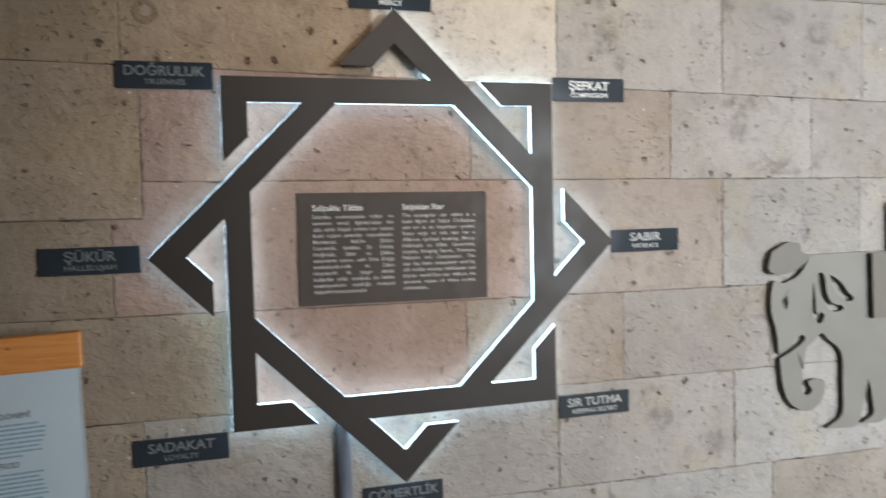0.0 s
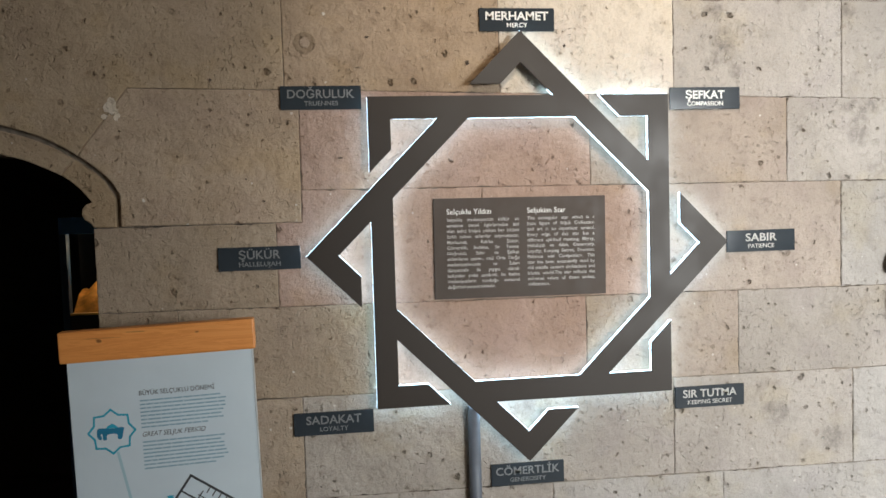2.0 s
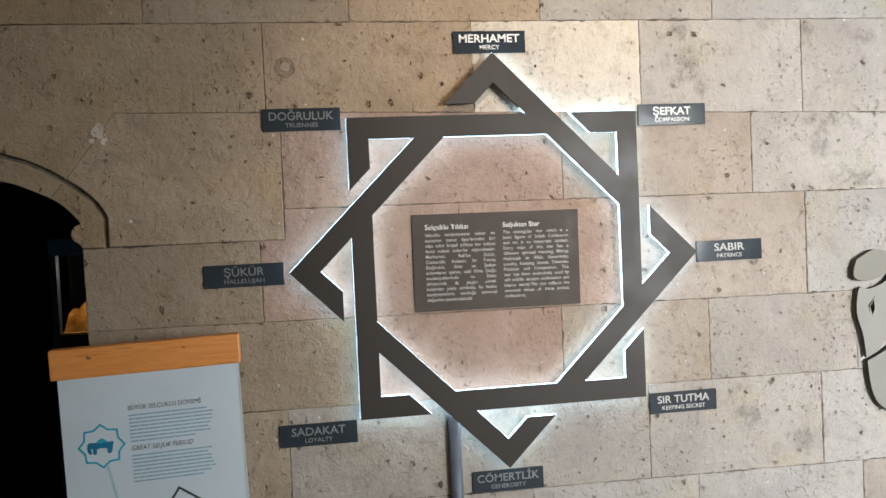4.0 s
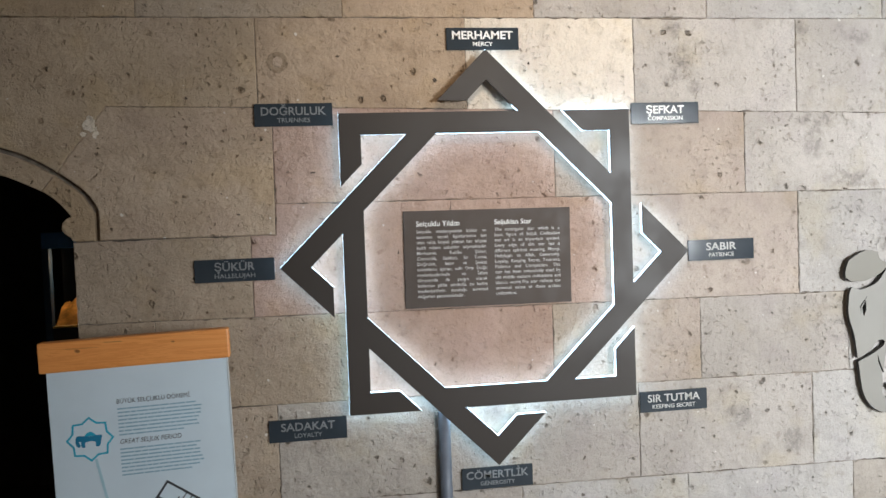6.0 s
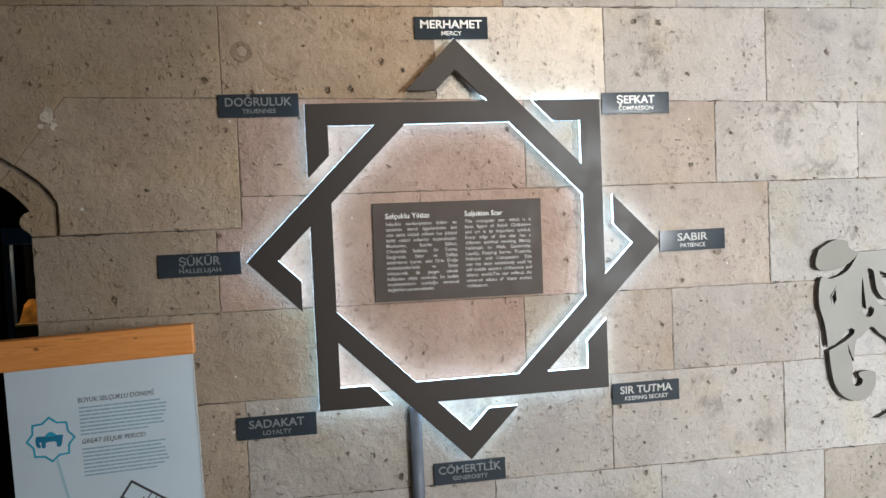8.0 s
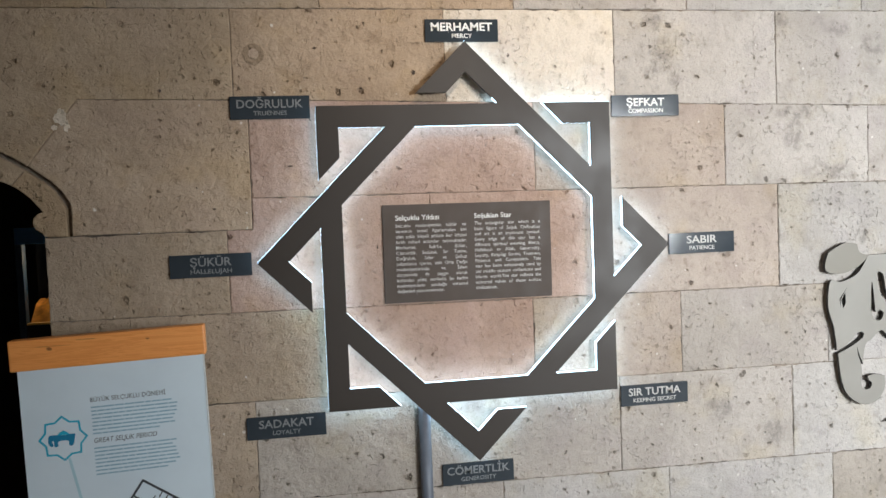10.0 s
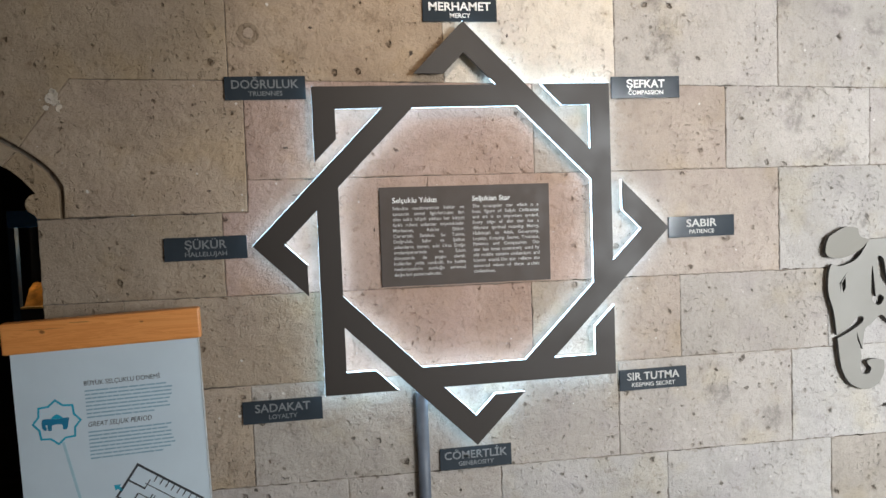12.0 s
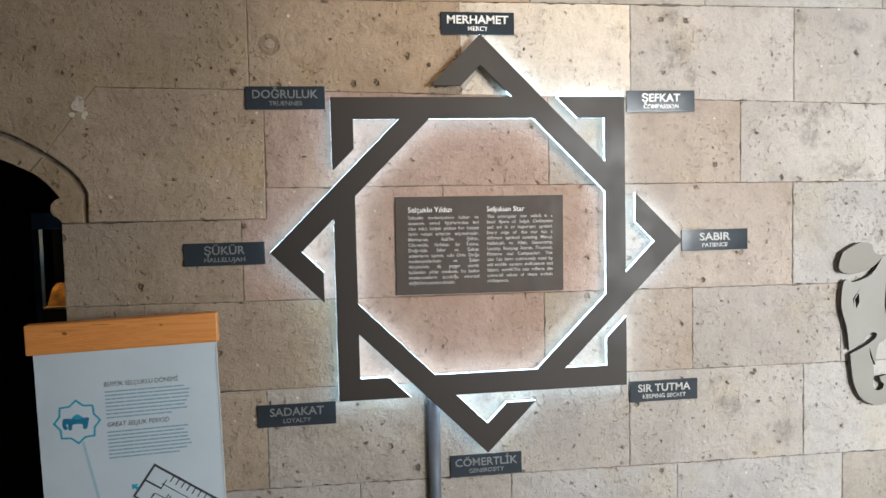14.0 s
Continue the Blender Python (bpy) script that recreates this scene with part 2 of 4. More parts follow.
# white headings, and sign letters whitened for the light on them
LETTER_WHITE_LIT = plain_material("white and lit-up lettering", (0.82, 0.82, 0.80), 0.5, vary=0.03)
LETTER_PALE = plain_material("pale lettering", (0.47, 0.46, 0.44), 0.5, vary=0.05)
GLOW = glow_material("cold white light strip", (0.50, 0.77, 1.0), 5.6)
UNLIT = plain_material("unlit acrylic edge", (0.15, 0.135, 0.12), 0.4)
PIPE = plain_material("grey plastic conduit", (0.115, 0.132, 0.162), 0.5, vary=0.12, scale=14)
METAL_PALE = plain_material("pale grey paint", (0.240, 0.227, 0.202), 0.42, vary=0.05, scale=3)
CUT_EDGE = plain_material("near-black cut edge", (0.03, 0.027, 0.024), 0.6)
METAL = plain_material("grey champagne paint", (0.178, 0.163, 0.134), 0.40, metal=0.0, vary=0.05, scale=3)
PINE = pine_material()
PRINT = plain_material("pale blue grey print", (0.63, 0.725, 0.785), 0.35, vary=0.03, scale=4)
PRINT_EDGE = plain_material("clear grey edge", (0.62, 0.66, 0.68), 0.3)
CYAN = plain_material("cyan print", (0.02, 0.38, 0.54), 0.4, vary=0.05)
CYAN_PALE = plain_material("pale cyan print", (0.40, 0.60, 0.67), 0.4, vary=0.05)
DEEP_BLUE = plain_material("deep blue print", (0.015, 0.19, 0.33), 0.4, vary=0.1)
INK_DARK = plain_material("black grey ink", (0.055, 0.06, 0.068), 0.5, vary=0.05)
INK = plain_material("dark grey ink", (0.07, 0.078, 0.09), 0.5, vary=0.05)
INK_BLUE = plain_material("blue grey ink", (0.27, 0.43, 0.52), 0.5, vary=0.05)
STEEL = plain_material("brushed steel", (0.5, 0.5, 0.5), 0.35, metal=1.0)
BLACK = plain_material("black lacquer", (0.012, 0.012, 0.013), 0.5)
# darker copy of the frame's blue, for the post in shade
SHADED_BLUE = plain_material("shaded copy of blue paint", (0.012, 0.05, 0.11), 0.6)
BLUE_FRAME = plain_material("dark blue paint", (0.035, 0.17, 0.42), 0.5)
AMBER_LIT = plain_material("amber brightened as if lit", (0.80, 0.52, 0.18), 0.5)
AMBER = plain_material("amber cloth", (0.60, 0.27, 0.05), 0.8, vary=0.4, scale=18)


# ---------------------------------------------------------------- helpers of this scene
def mesh_of(name, bm, material):
    me = bpy.data.meshes.new(name)
    bm.to_mesh(me)
    bm.free()
    me.materials.append(material)
    return me


def part(name, bm, material, parent=None, label=""):
    """Links a bmesh as one mesh object, under a thing where one is given."""
    ob = new(name, mesh_of(name, bm, material))
    if parent is not None:
        ob.parent = parent
    return tagged(ob, label) if label else ob


def thing(name, label, category, at=None, group="", kind=""):
    ob = new(name)
    if at is not None:
        ob.matrix_world = at
    return tagged(ob, label, category, group, kind)


def box_bm(x0, x1, y0, y1, z0, z1, bevel=0.0, bm=None):
    own = bm is None
    bm = bm or bmesh.new()
    m = Matrix.Translation(((x0 + x1) / 2, (y0 + y1) / 2, (z0 + z1) / 2)) @ Matrix.Diagonal((x1 - x0, y1 - y0, z1 - z0, 1))
    made = bmesh.ops.create_cube(bm, size=1, matrix=m)
    if bevel and own:
        bmesh.ops.bevel(bm, geom=bm.edges[:], offset=bevel, segments=2, profile=0.6, affect="EDGES")
    return bm


def cylinder_bm(x, y, z0, z1, r, segments=24):
    bm = bmesh.new()
    bmesh.ops.create_cone(bm, cap_ends=True, segments=segments, radius1=r, radius2=r, depth=z1 - z0, matrix=Matrix.Translation((x, y, (z0 + z1) / 2)))
    for f in bm.faces:
        f.smooth = len(f.verts) == 4
    return bm


UPRIGHT = Matrix(((1, 0, 0, 0), (0, 0, -1, 0), (0, 1, 0, 0), (0, 0, 0, 1)))


def curve_bm(data, m):
    """A filled curve or a text as a bmesh, moved by m."""
    ob = bpy.data.objects.new("draft", data)
    scene.collection.objects.link(ob)
    me = bpy.data.meshes.new_from_object(ob.evaluated_get(bpy.context.evaluated_depsgraph_get()))
    bm = bmesh.new()
    bm.from_mesh(me)
    bm.transform(m)
    bmesh.ops.remove_doubles(bm, verts=bm.verts[:], dist=1e-5)
    bpy.data.objects.remove(ob)
    bpy.data.meshes.remove(me)
    return bm


def plate_bm(loops, front, thick, bevel=0.0008):
    """An upright plate with the outlines loops (the inner ones are holes), its face at y = front."""
    cu = bpy.data.curves.new("outline", "CURVE")
    cu.dimensions, cu.fill_mode = "2D", "BOTH"
    cu.extrude, cu.bevel_depth, cu.bevel_resolution, cu.offset = thick / 2 - bevel, bevel, 1, -bevel
    for pts in loops:
        sp = cu.splines.new("POLY")
        sp.points.add(len(pts) - 1)
        for q, (x, z) in zip(sp.points, pts):
            q.co = (x, z, 0, 1)
        sp.use_cyclic_u = True
    return curve_bm(cu, Matrix.Translation((0, front + thick / 2, 0)) @ UPRIGHT)


def smooth_loop(pts, steps=5):
    """A rounded closed outline through the points; a point given twice stays a corner."""
    out, n = [], len(pts)
    for i in range(n):
        p0, p1, p2, p3 = (Vector(pts[(i + j) % n]) for j in (-1, 0, 1, 2))
        if (p2 - p1).length < 1e-6:
            continue
        for s in range(steps):
            u = s / steps
            out.append(tuple(0.5 * (2 * p1 + (p2 - p0) * u + (2 * p0 - 5 * p1 + 4 * p2 - p3) * u * u + (3 * p1 - p0 - 3 * p2 + p3) * u ** 3)))
    return out


def ribbon(pts, half):
    """The outline of a line of the given half width along the points."""
    left, right = [], []
    for i, p in enumerate(pts):
        a, b = Vector(pts[max(0, i - 1)]), Vector(pts[min(len(pts) - 1, i + 1)])
        d = (b - a).normalized()
        n = Vector((-d.y, d.x)) * half
        left.append(tuple(Vector(p) + n))
        right.append(tuple(Vector(p) - n))
    return left + right[::-1]


def text_bm(words, size, shear=0.0, weight=0.0, thick=0.0006):
    """Flat letters, with the baseline on y = 0 and the left end at x = 0, as a bmesh in its own plane."""
    cu = bpy.data.curves.new("letters", "FONT")
    cu.body, cu.size, cu.shear, cu.offset, cu.extrude, cu.resolution_u = words, size, shear, weight, thick, 3
    bm = curve_bm(cu, Matrix())
    if bm.verts:
        x0 = min(v.co.x for v in bm.verts)
        bmesh.ops.translate(bm, verts=bm.verts[:], vec=(-x0, 0, 0))
    return bm


def width_of(bm):
    return max((v.co.x for v in bm.verts), default=0.0)


probe = text_bm("H", 1.0)
CAP = max(v.co.y for v in probe.verts)
probe.free()


def letters(name, words, x, z, front, material, parent, wide, high=None, centre=False, shear=0.0, weight=0.0):
    """Upright lettering of the given width and, where given, height of its plain capitals, in metres."""
    bm = text_bm(words, 1.0, shear, weight)
    w = width_of(bm)
    sx = wide / w
    sz = high / CAP if high else sx
    bm.transform(Matrix.Translation((x - (w * sx / 2 if centre else 0), front, z)) @ UPRIGHT @ Matrix.Diagonal((sx, sz, 1, 1)))
    return part(name, bm, material, parent)


# ---------------------------------------------------------------- the stone wall
def line_a(x): return 2.28
def line_b(x): return 1.922 - 0.0232 * x
def line_c(x): return 1.568 - 0.008 * x
def line_d(x): return 1.137 - 0.009 * x
def line_e(x): return 0.796 - 0.008 * x
def line_f(x): return 0.405 - 0.012 * x
def line_g(x): return 0.03 - 0.012 * x


FLOOR = -0.15


JAMB, JAMB_FAR, MID = -1.558, -2.642, -2.10


def eased(pts, steps=4):
    """A rounded open line through the points."""
    out = []
    for i in range(len(pts) - 1):
        p0, p1, p2, p3 = (Vector(pts[min(max(i + j, 0), len(pts) - 1)]) for j in (-1, 0, 1, 2))
        for q in range(steps):
            u = q / steps
            out.append(tuple(0.5 * (2 * p1 + (p2 - p0) * u + (2 * p0 - 5 * p1 + 4 * p2 - p3) * u * u + (3 * p1 - p0 - 3 * p2 + p3) * u ** 3)))
    return out + [pts[-1]]


INNER = eased([(-1.560, 1.552), (-1.600, 1.602), (-1.646, 1.641), (-1.690, 1.664), (-1.775, 1.703), (-1.860, 1.727), (-1.960, 1.748), (MID, 1.760)])
OUTER = [(-1.463, 1.46)] + eased([(-1.463, 1.575), (-1.507, 1.642), (-1.600, 1.717), (-1.700, 1.776), (-1.800, 1.813), (-1.950, 1.850), (MID, 1.864)])
PROFILE_ROLL = [(-1.556, 1.460), (-1.566, 1.474), (-1.586, 1.488), (-1.596, 1.508), (-1.592, 1.530), (-1.578, 1.545)]


def stone_bm(poly, rng, joint=0.0009, face=0.0, wear=1.0):
    """A dressed block: worn, slightly wavering edges and a thickness into the wall. Its outline turns anticlockwise as seen from the room."""
    pts, n = [], len(poly)
    area = sum(poly[i][0] * poly[(i + 1) % n][1] - poly[(i + 1) % n][0] * poly[i][1] for i in range(n))
    if area < 0:
        poly = poly[::-1]
    for i in range(n):
        a, b = Vector(poly[i]), Vector(poly[(i + 1) % n])
        count = max(1, int((b - a).length / 0.018))
        d = (b - a).normalized()
        for s in range(count):
            q = a + (b - a) * (s / count)
            worn = noise.noise((q.x * 5.5, 3.1, q.y * 5.5))
            w = rng.gauss(0, 0.0004) + max(0.0, worn) * 0.0022 if s else 0.0
            if s and rng.random() < 0.10 + 0.35 * max(0.0, worn):
                w += rng.uniform(0.0008, 0.0042)
            w *= wear
            pts.append(a + (b - a) * (s / count) + Vector((-d.y, d.x)) * w)
    m = len(pts)

    def inset(by):
        out = []
        for i in range(m):
            a, p, b = pts[i - 1], pts[i], pts[(i + 1) % m]
            d1, d2 = (p - a).normalized(), (b - p).normalized()
            n1, n2 = Vector((-d1.y, d1.x)), Vector((-d2.y, d2.x))
            k = (n1 + n2)
            k = k / max(0.35, 1 + n1.dot(n2)) if k.length > 1e-4 else n1
            out.append(p + k * by)
        return out

    bm = bmesh.new()
    rings = []
    for by, y in ((joint / 2, 0.06), (joint / 2, 0.0045), (joint / 2 + 0.0012, 0.0012), (joint / 2 + 0.0042, 0.0)):
        rings.append([bm.verts.new((p.x, y + face, p.y)) for p in inset(by)])
    for r0, r1 in zip(rings, rings[1:]):
        for i in range(m):
            bm.faces.new((r0[i], r0[(i + 1) % m], r1[(i + 1) % m], r1[i]))
    bm.faces.new(rings[-1])
    bm.normal_update()
    bmesh.ops.triangulate(bm, faces=[f for f in bm.faces if len(f.verts) > 4], ngon_method="EAR_CLIP")
    return bm


def course(top, bottom, cuts):
    return [[(a, bottom(a)), (b, bottom(b)), (b, top(b)), (a, top(a))] for a, b in zip(cuts, cuts[1:])]


def build_north_wall():
    """The long tuff wall with the low arched doorway: a mortared core behind separate face stones."""
    bm = bmesh.new()
    for x0, x1, z0, z1 in ((-3.4, JAMB_FAR - 0.002, FLOOR, 3.4), (JAMB + 0.002, 4.4, FLOOR, 3.4)):
        box_bm(x0, x1, 0.03, 0.62, z0, z1, bm=bm)
    arch = INNER + [(2 * MID - x, z) for x, z in INNER[::-1][1:]]
    for (xa, za), (xb, zb) in zip(arch, arch[1:]):
        vs = [bm.verts.new(c) for c in ((xa, 0.03, za), (xb, 0.03, zb), (xb, 0.03, 3.4), (xa, 0.03, 3.4))]
        ws = [bm.verts.new((v.co.x, 0.62, v.co.z)) for v in vs]
        bm.faces.new(vs[::-1])
        bm.faces.new(ws)
        bm.faces.new((vs[0], vs[1], ws[1], ws[0]))
    wall = part("wall_north", bm, MORTAR)
    tagged(wall, "old wall of beige volcanic tuff blocks with hairline joints", "wall", kind="structure")

    # pointing in the joints
    part("pointing", box_bm(-1.42, 4.38, 0.0045, 0.0295, FLOOR, 3.39), POINTING, wall)
    part("pointing", box_bm(JAMB + 0.003, -1.4202, 0.0045, 0.0295, FLOOR, 1.452), POINTING, wall)
    rng = random.Random(5)
    R1, R2 = (-1.660, 1.649), (-1.42, 1.953)
    # groove meets the radial joint
    gx, gz = -1.600, 1.7175
    low = [p for p in OUTER if p[0] > gx]
    high = [p for p in OUTER if p[0] < gx]
    stones = []
    top = lambda x: 2.63
    # left stones get the umber and brown with dimness in their colour
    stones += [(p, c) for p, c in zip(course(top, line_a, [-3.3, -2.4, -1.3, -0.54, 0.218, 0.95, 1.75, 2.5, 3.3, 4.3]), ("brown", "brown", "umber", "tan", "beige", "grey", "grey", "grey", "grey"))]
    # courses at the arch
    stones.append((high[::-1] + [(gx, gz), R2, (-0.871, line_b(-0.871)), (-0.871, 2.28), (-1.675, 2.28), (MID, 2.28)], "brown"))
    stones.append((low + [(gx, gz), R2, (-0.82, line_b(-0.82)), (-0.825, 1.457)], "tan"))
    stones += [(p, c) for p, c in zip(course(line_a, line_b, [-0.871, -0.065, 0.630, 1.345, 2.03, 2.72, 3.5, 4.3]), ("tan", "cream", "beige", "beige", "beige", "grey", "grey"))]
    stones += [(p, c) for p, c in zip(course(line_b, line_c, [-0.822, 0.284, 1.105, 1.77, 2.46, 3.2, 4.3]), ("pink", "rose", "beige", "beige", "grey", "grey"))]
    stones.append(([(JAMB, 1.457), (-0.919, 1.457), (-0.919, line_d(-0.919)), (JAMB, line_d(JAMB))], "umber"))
    stones.append(([(-0.919, 1.457), (-0.825, 1.457), (-0.823, line_c(-0.823)), (-0.145, line_c(-0.145)), (-0.147, line_d(-0.147)), (-0.919, line_d(-0.919))], "pink"))
    stones += [(p, c) for p, c in zip(course(line_c, line_d, [-0.146, 0.53, 1.341, 2.02, 2.66, 3.5, 4.3]), ("pink", "rose", "grey", "beige", "grey", "grey"))]
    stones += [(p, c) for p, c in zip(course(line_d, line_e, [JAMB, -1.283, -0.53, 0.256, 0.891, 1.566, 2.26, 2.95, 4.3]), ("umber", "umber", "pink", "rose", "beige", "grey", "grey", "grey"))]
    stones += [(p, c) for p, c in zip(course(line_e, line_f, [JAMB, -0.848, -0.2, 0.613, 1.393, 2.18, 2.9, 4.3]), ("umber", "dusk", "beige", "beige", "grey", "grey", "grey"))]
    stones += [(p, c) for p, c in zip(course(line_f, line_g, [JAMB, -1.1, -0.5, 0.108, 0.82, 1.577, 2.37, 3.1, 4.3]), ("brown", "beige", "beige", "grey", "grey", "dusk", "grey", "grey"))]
    stones += [(p, "grey") for p in course(line_g, lambda x: FLOOR, [JAMB, -0.8, -0.1, 0.5, 1.2, 2.0, 2.8, 4.3])]
    # upper courses, over the view
    for z in (2.63, 3.0):
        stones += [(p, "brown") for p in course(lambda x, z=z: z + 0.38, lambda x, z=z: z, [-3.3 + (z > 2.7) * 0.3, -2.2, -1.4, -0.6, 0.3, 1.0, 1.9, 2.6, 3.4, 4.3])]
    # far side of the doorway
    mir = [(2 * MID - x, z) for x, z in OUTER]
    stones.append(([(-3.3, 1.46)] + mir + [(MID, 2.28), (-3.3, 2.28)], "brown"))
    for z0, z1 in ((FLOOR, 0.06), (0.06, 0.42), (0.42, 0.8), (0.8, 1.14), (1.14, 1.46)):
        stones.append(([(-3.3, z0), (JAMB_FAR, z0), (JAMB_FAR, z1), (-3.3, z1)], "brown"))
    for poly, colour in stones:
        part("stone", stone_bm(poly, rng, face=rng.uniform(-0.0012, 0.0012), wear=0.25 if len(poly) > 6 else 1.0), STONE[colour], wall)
    # sunk moulding round the arch: two carved voussoirs each side
    inner_low = [p for p in INNER if p[0] > R1[0] + 0.012]
    inner_high = [p for p in INNER if p[0] < R1[0] - 0.012]

    def shrink(pts, d=0.017):
        return [(x - d * (0.9 if x > -1.5 else 0.55), z - d * (0.1 if z < 1.56 else 0.85)) for x, z in pts]
    band_low = shrink(low) + [(gx - 0.009, gz - 0.014), R1] + inner_low[::-1] + PROFILE_ROLL[::-1]
    band_high = [(gx - 0.009, gz - 0.014)] + shrink(high) + inner_high[::-1] + [R1]
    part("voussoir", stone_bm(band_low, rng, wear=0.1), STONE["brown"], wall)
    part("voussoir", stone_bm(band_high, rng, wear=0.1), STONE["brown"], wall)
    part("voussoir", stone_bm([(2 * MID - x, z) for x, z in band_low], rng, wear=0.1), STONE["brown"], wall)
    part("voussoir", stone_bm([(2 * MID - x, z) for x, z in band_high], rng, wear=0.1), STONE["brown"], wall)
    return wall


def build_room():
    """The rest of the room that closes it round the camera."""
    def flat(name, label, category, boxes, material):
        bm = bmesh.new()
        for b in boxes:
            box_bm(*b, bm=bm)
        ob = part(name, bm, material)
        return tagged(ob, label, category, kind="structure")

    flat("floor", "worn greyish stone floor", "floor", [(-3.4, 4.6, -6.2, 0.03, FLOOR - 0.12, FLOOR)], FLOOR_STONE)
    flat("ceiling", "pale plastered ceiling", "ceiling", [(-3.6, 4.8, -6.3, 0.62, 3.4, 3.6)], PLASTER)
    flat("wall_west", "plain plastered wall", "wall", [(-3.6, -3.4, -6.2, 0.62, FLOOR, 3.4)], PLASTER)
    flat("wall_east", "plastered wall with a window opening", "wall", [(4.4, 4.8, -6.2, -4.98, FLOOR, 3.4), (4.4, 4.8, -2.42, 0.62, FLOOR, 3.4), (4.4, 4.8, -4.98, -2.42, FLOOR, 1.52), (4.4, 4.8, -4.98, -2.42, 2.98, 3.4)], PLASTER)
    flat("wall_south", "plastered wall with a square window opening", "wall", [(-3.6, 2.17, -6.3, -5.9, FLOOR, 3.4), (3.63, 4.8, -6.3, -5.9, FLOOR, 3.4), (2.17, 3.63, -6.3, -5.9, 2.42, 3.4), (2.17, 3.63, -6.3, -5.9, FLOOR, 0.98)], PLASTER)


def build_back_room():
    """The cell behind the doorway; its darkness is put into the wall colour."""
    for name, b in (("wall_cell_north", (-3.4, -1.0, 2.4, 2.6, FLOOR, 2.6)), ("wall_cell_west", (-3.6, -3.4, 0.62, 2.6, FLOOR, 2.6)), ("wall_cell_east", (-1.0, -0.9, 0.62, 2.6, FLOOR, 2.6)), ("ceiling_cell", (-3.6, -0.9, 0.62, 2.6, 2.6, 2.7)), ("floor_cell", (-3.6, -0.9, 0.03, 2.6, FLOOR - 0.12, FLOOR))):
        cell = part(name, box_bm(*b), SHADE_PLASTER)
        tagged(cell, "surface of the cell behind the doorway coloured for its deep shade", name.split("_")[0], kind="structure")

    case = thing("display_case", "dark blue framed display case with amber lit cloth inside", "display case")
    y = 1.0
    # the dark round the lit cloth is put into the black back and base
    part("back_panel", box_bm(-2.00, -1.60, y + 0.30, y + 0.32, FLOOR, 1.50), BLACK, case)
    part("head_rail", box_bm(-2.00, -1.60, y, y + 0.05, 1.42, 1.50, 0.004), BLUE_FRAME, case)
    # left post: its shade is put into the colour
    part("post", box_bm(-2.00, -1.967, y, y + 0.05, FLOOR, 1.42, 0.004), SHADED_BLUE, case)
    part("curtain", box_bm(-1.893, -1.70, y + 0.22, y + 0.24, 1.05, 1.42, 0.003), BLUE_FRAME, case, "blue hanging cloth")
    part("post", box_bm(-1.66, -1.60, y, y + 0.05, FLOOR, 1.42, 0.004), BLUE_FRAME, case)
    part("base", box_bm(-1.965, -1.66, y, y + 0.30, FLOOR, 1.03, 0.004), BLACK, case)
    # the light along the shelf edge is put into its bright amber colour
    part("shelf_edge", box_bm(-1.965, -1.66, y - 0.004, y + 0.03, 1.031, 1.041, 0.002), AMBER_LIT, case, "shelf edge coloured bright amber as if lit")
    # folded cloth
    bm = bmesh.new()
    bmesh.ops.create_grid(bm, x_segments=18, y_segments=12, size=0.5)
    for v in bm.verts:
        u, w = v.co.x + 0.5, v.co.y + 0.5
        v.co = Vector((-1.965 + 0.30 * u, y + 0.05 + 0.22 * w, 1.036 + 0.13 * math.sin(min(1, w * 1.3) * 1.57) * (0.95 + 0.40 * noise.noise((u * 4, 0.3, 2)) - 0.30 * u) + 0.014 * noise.noise((u * 6, w * 6, 1))))
    for f in bm.faces:
        f.smooth = True
    part("cloth", bm, AMBER, case, "crumpled amber cloth")
    lamp = bpy.data.lights.new("case_bulb", "POINT")
    lamp.energy, lamp.color, lamp.shadow_soft_size = 1.5, (1.0, 0.72, 0.42), 0.02
    bulb = new("case_bulb", lamp)
    bulb.location = (-1.78, y + 0.14, 1.36)


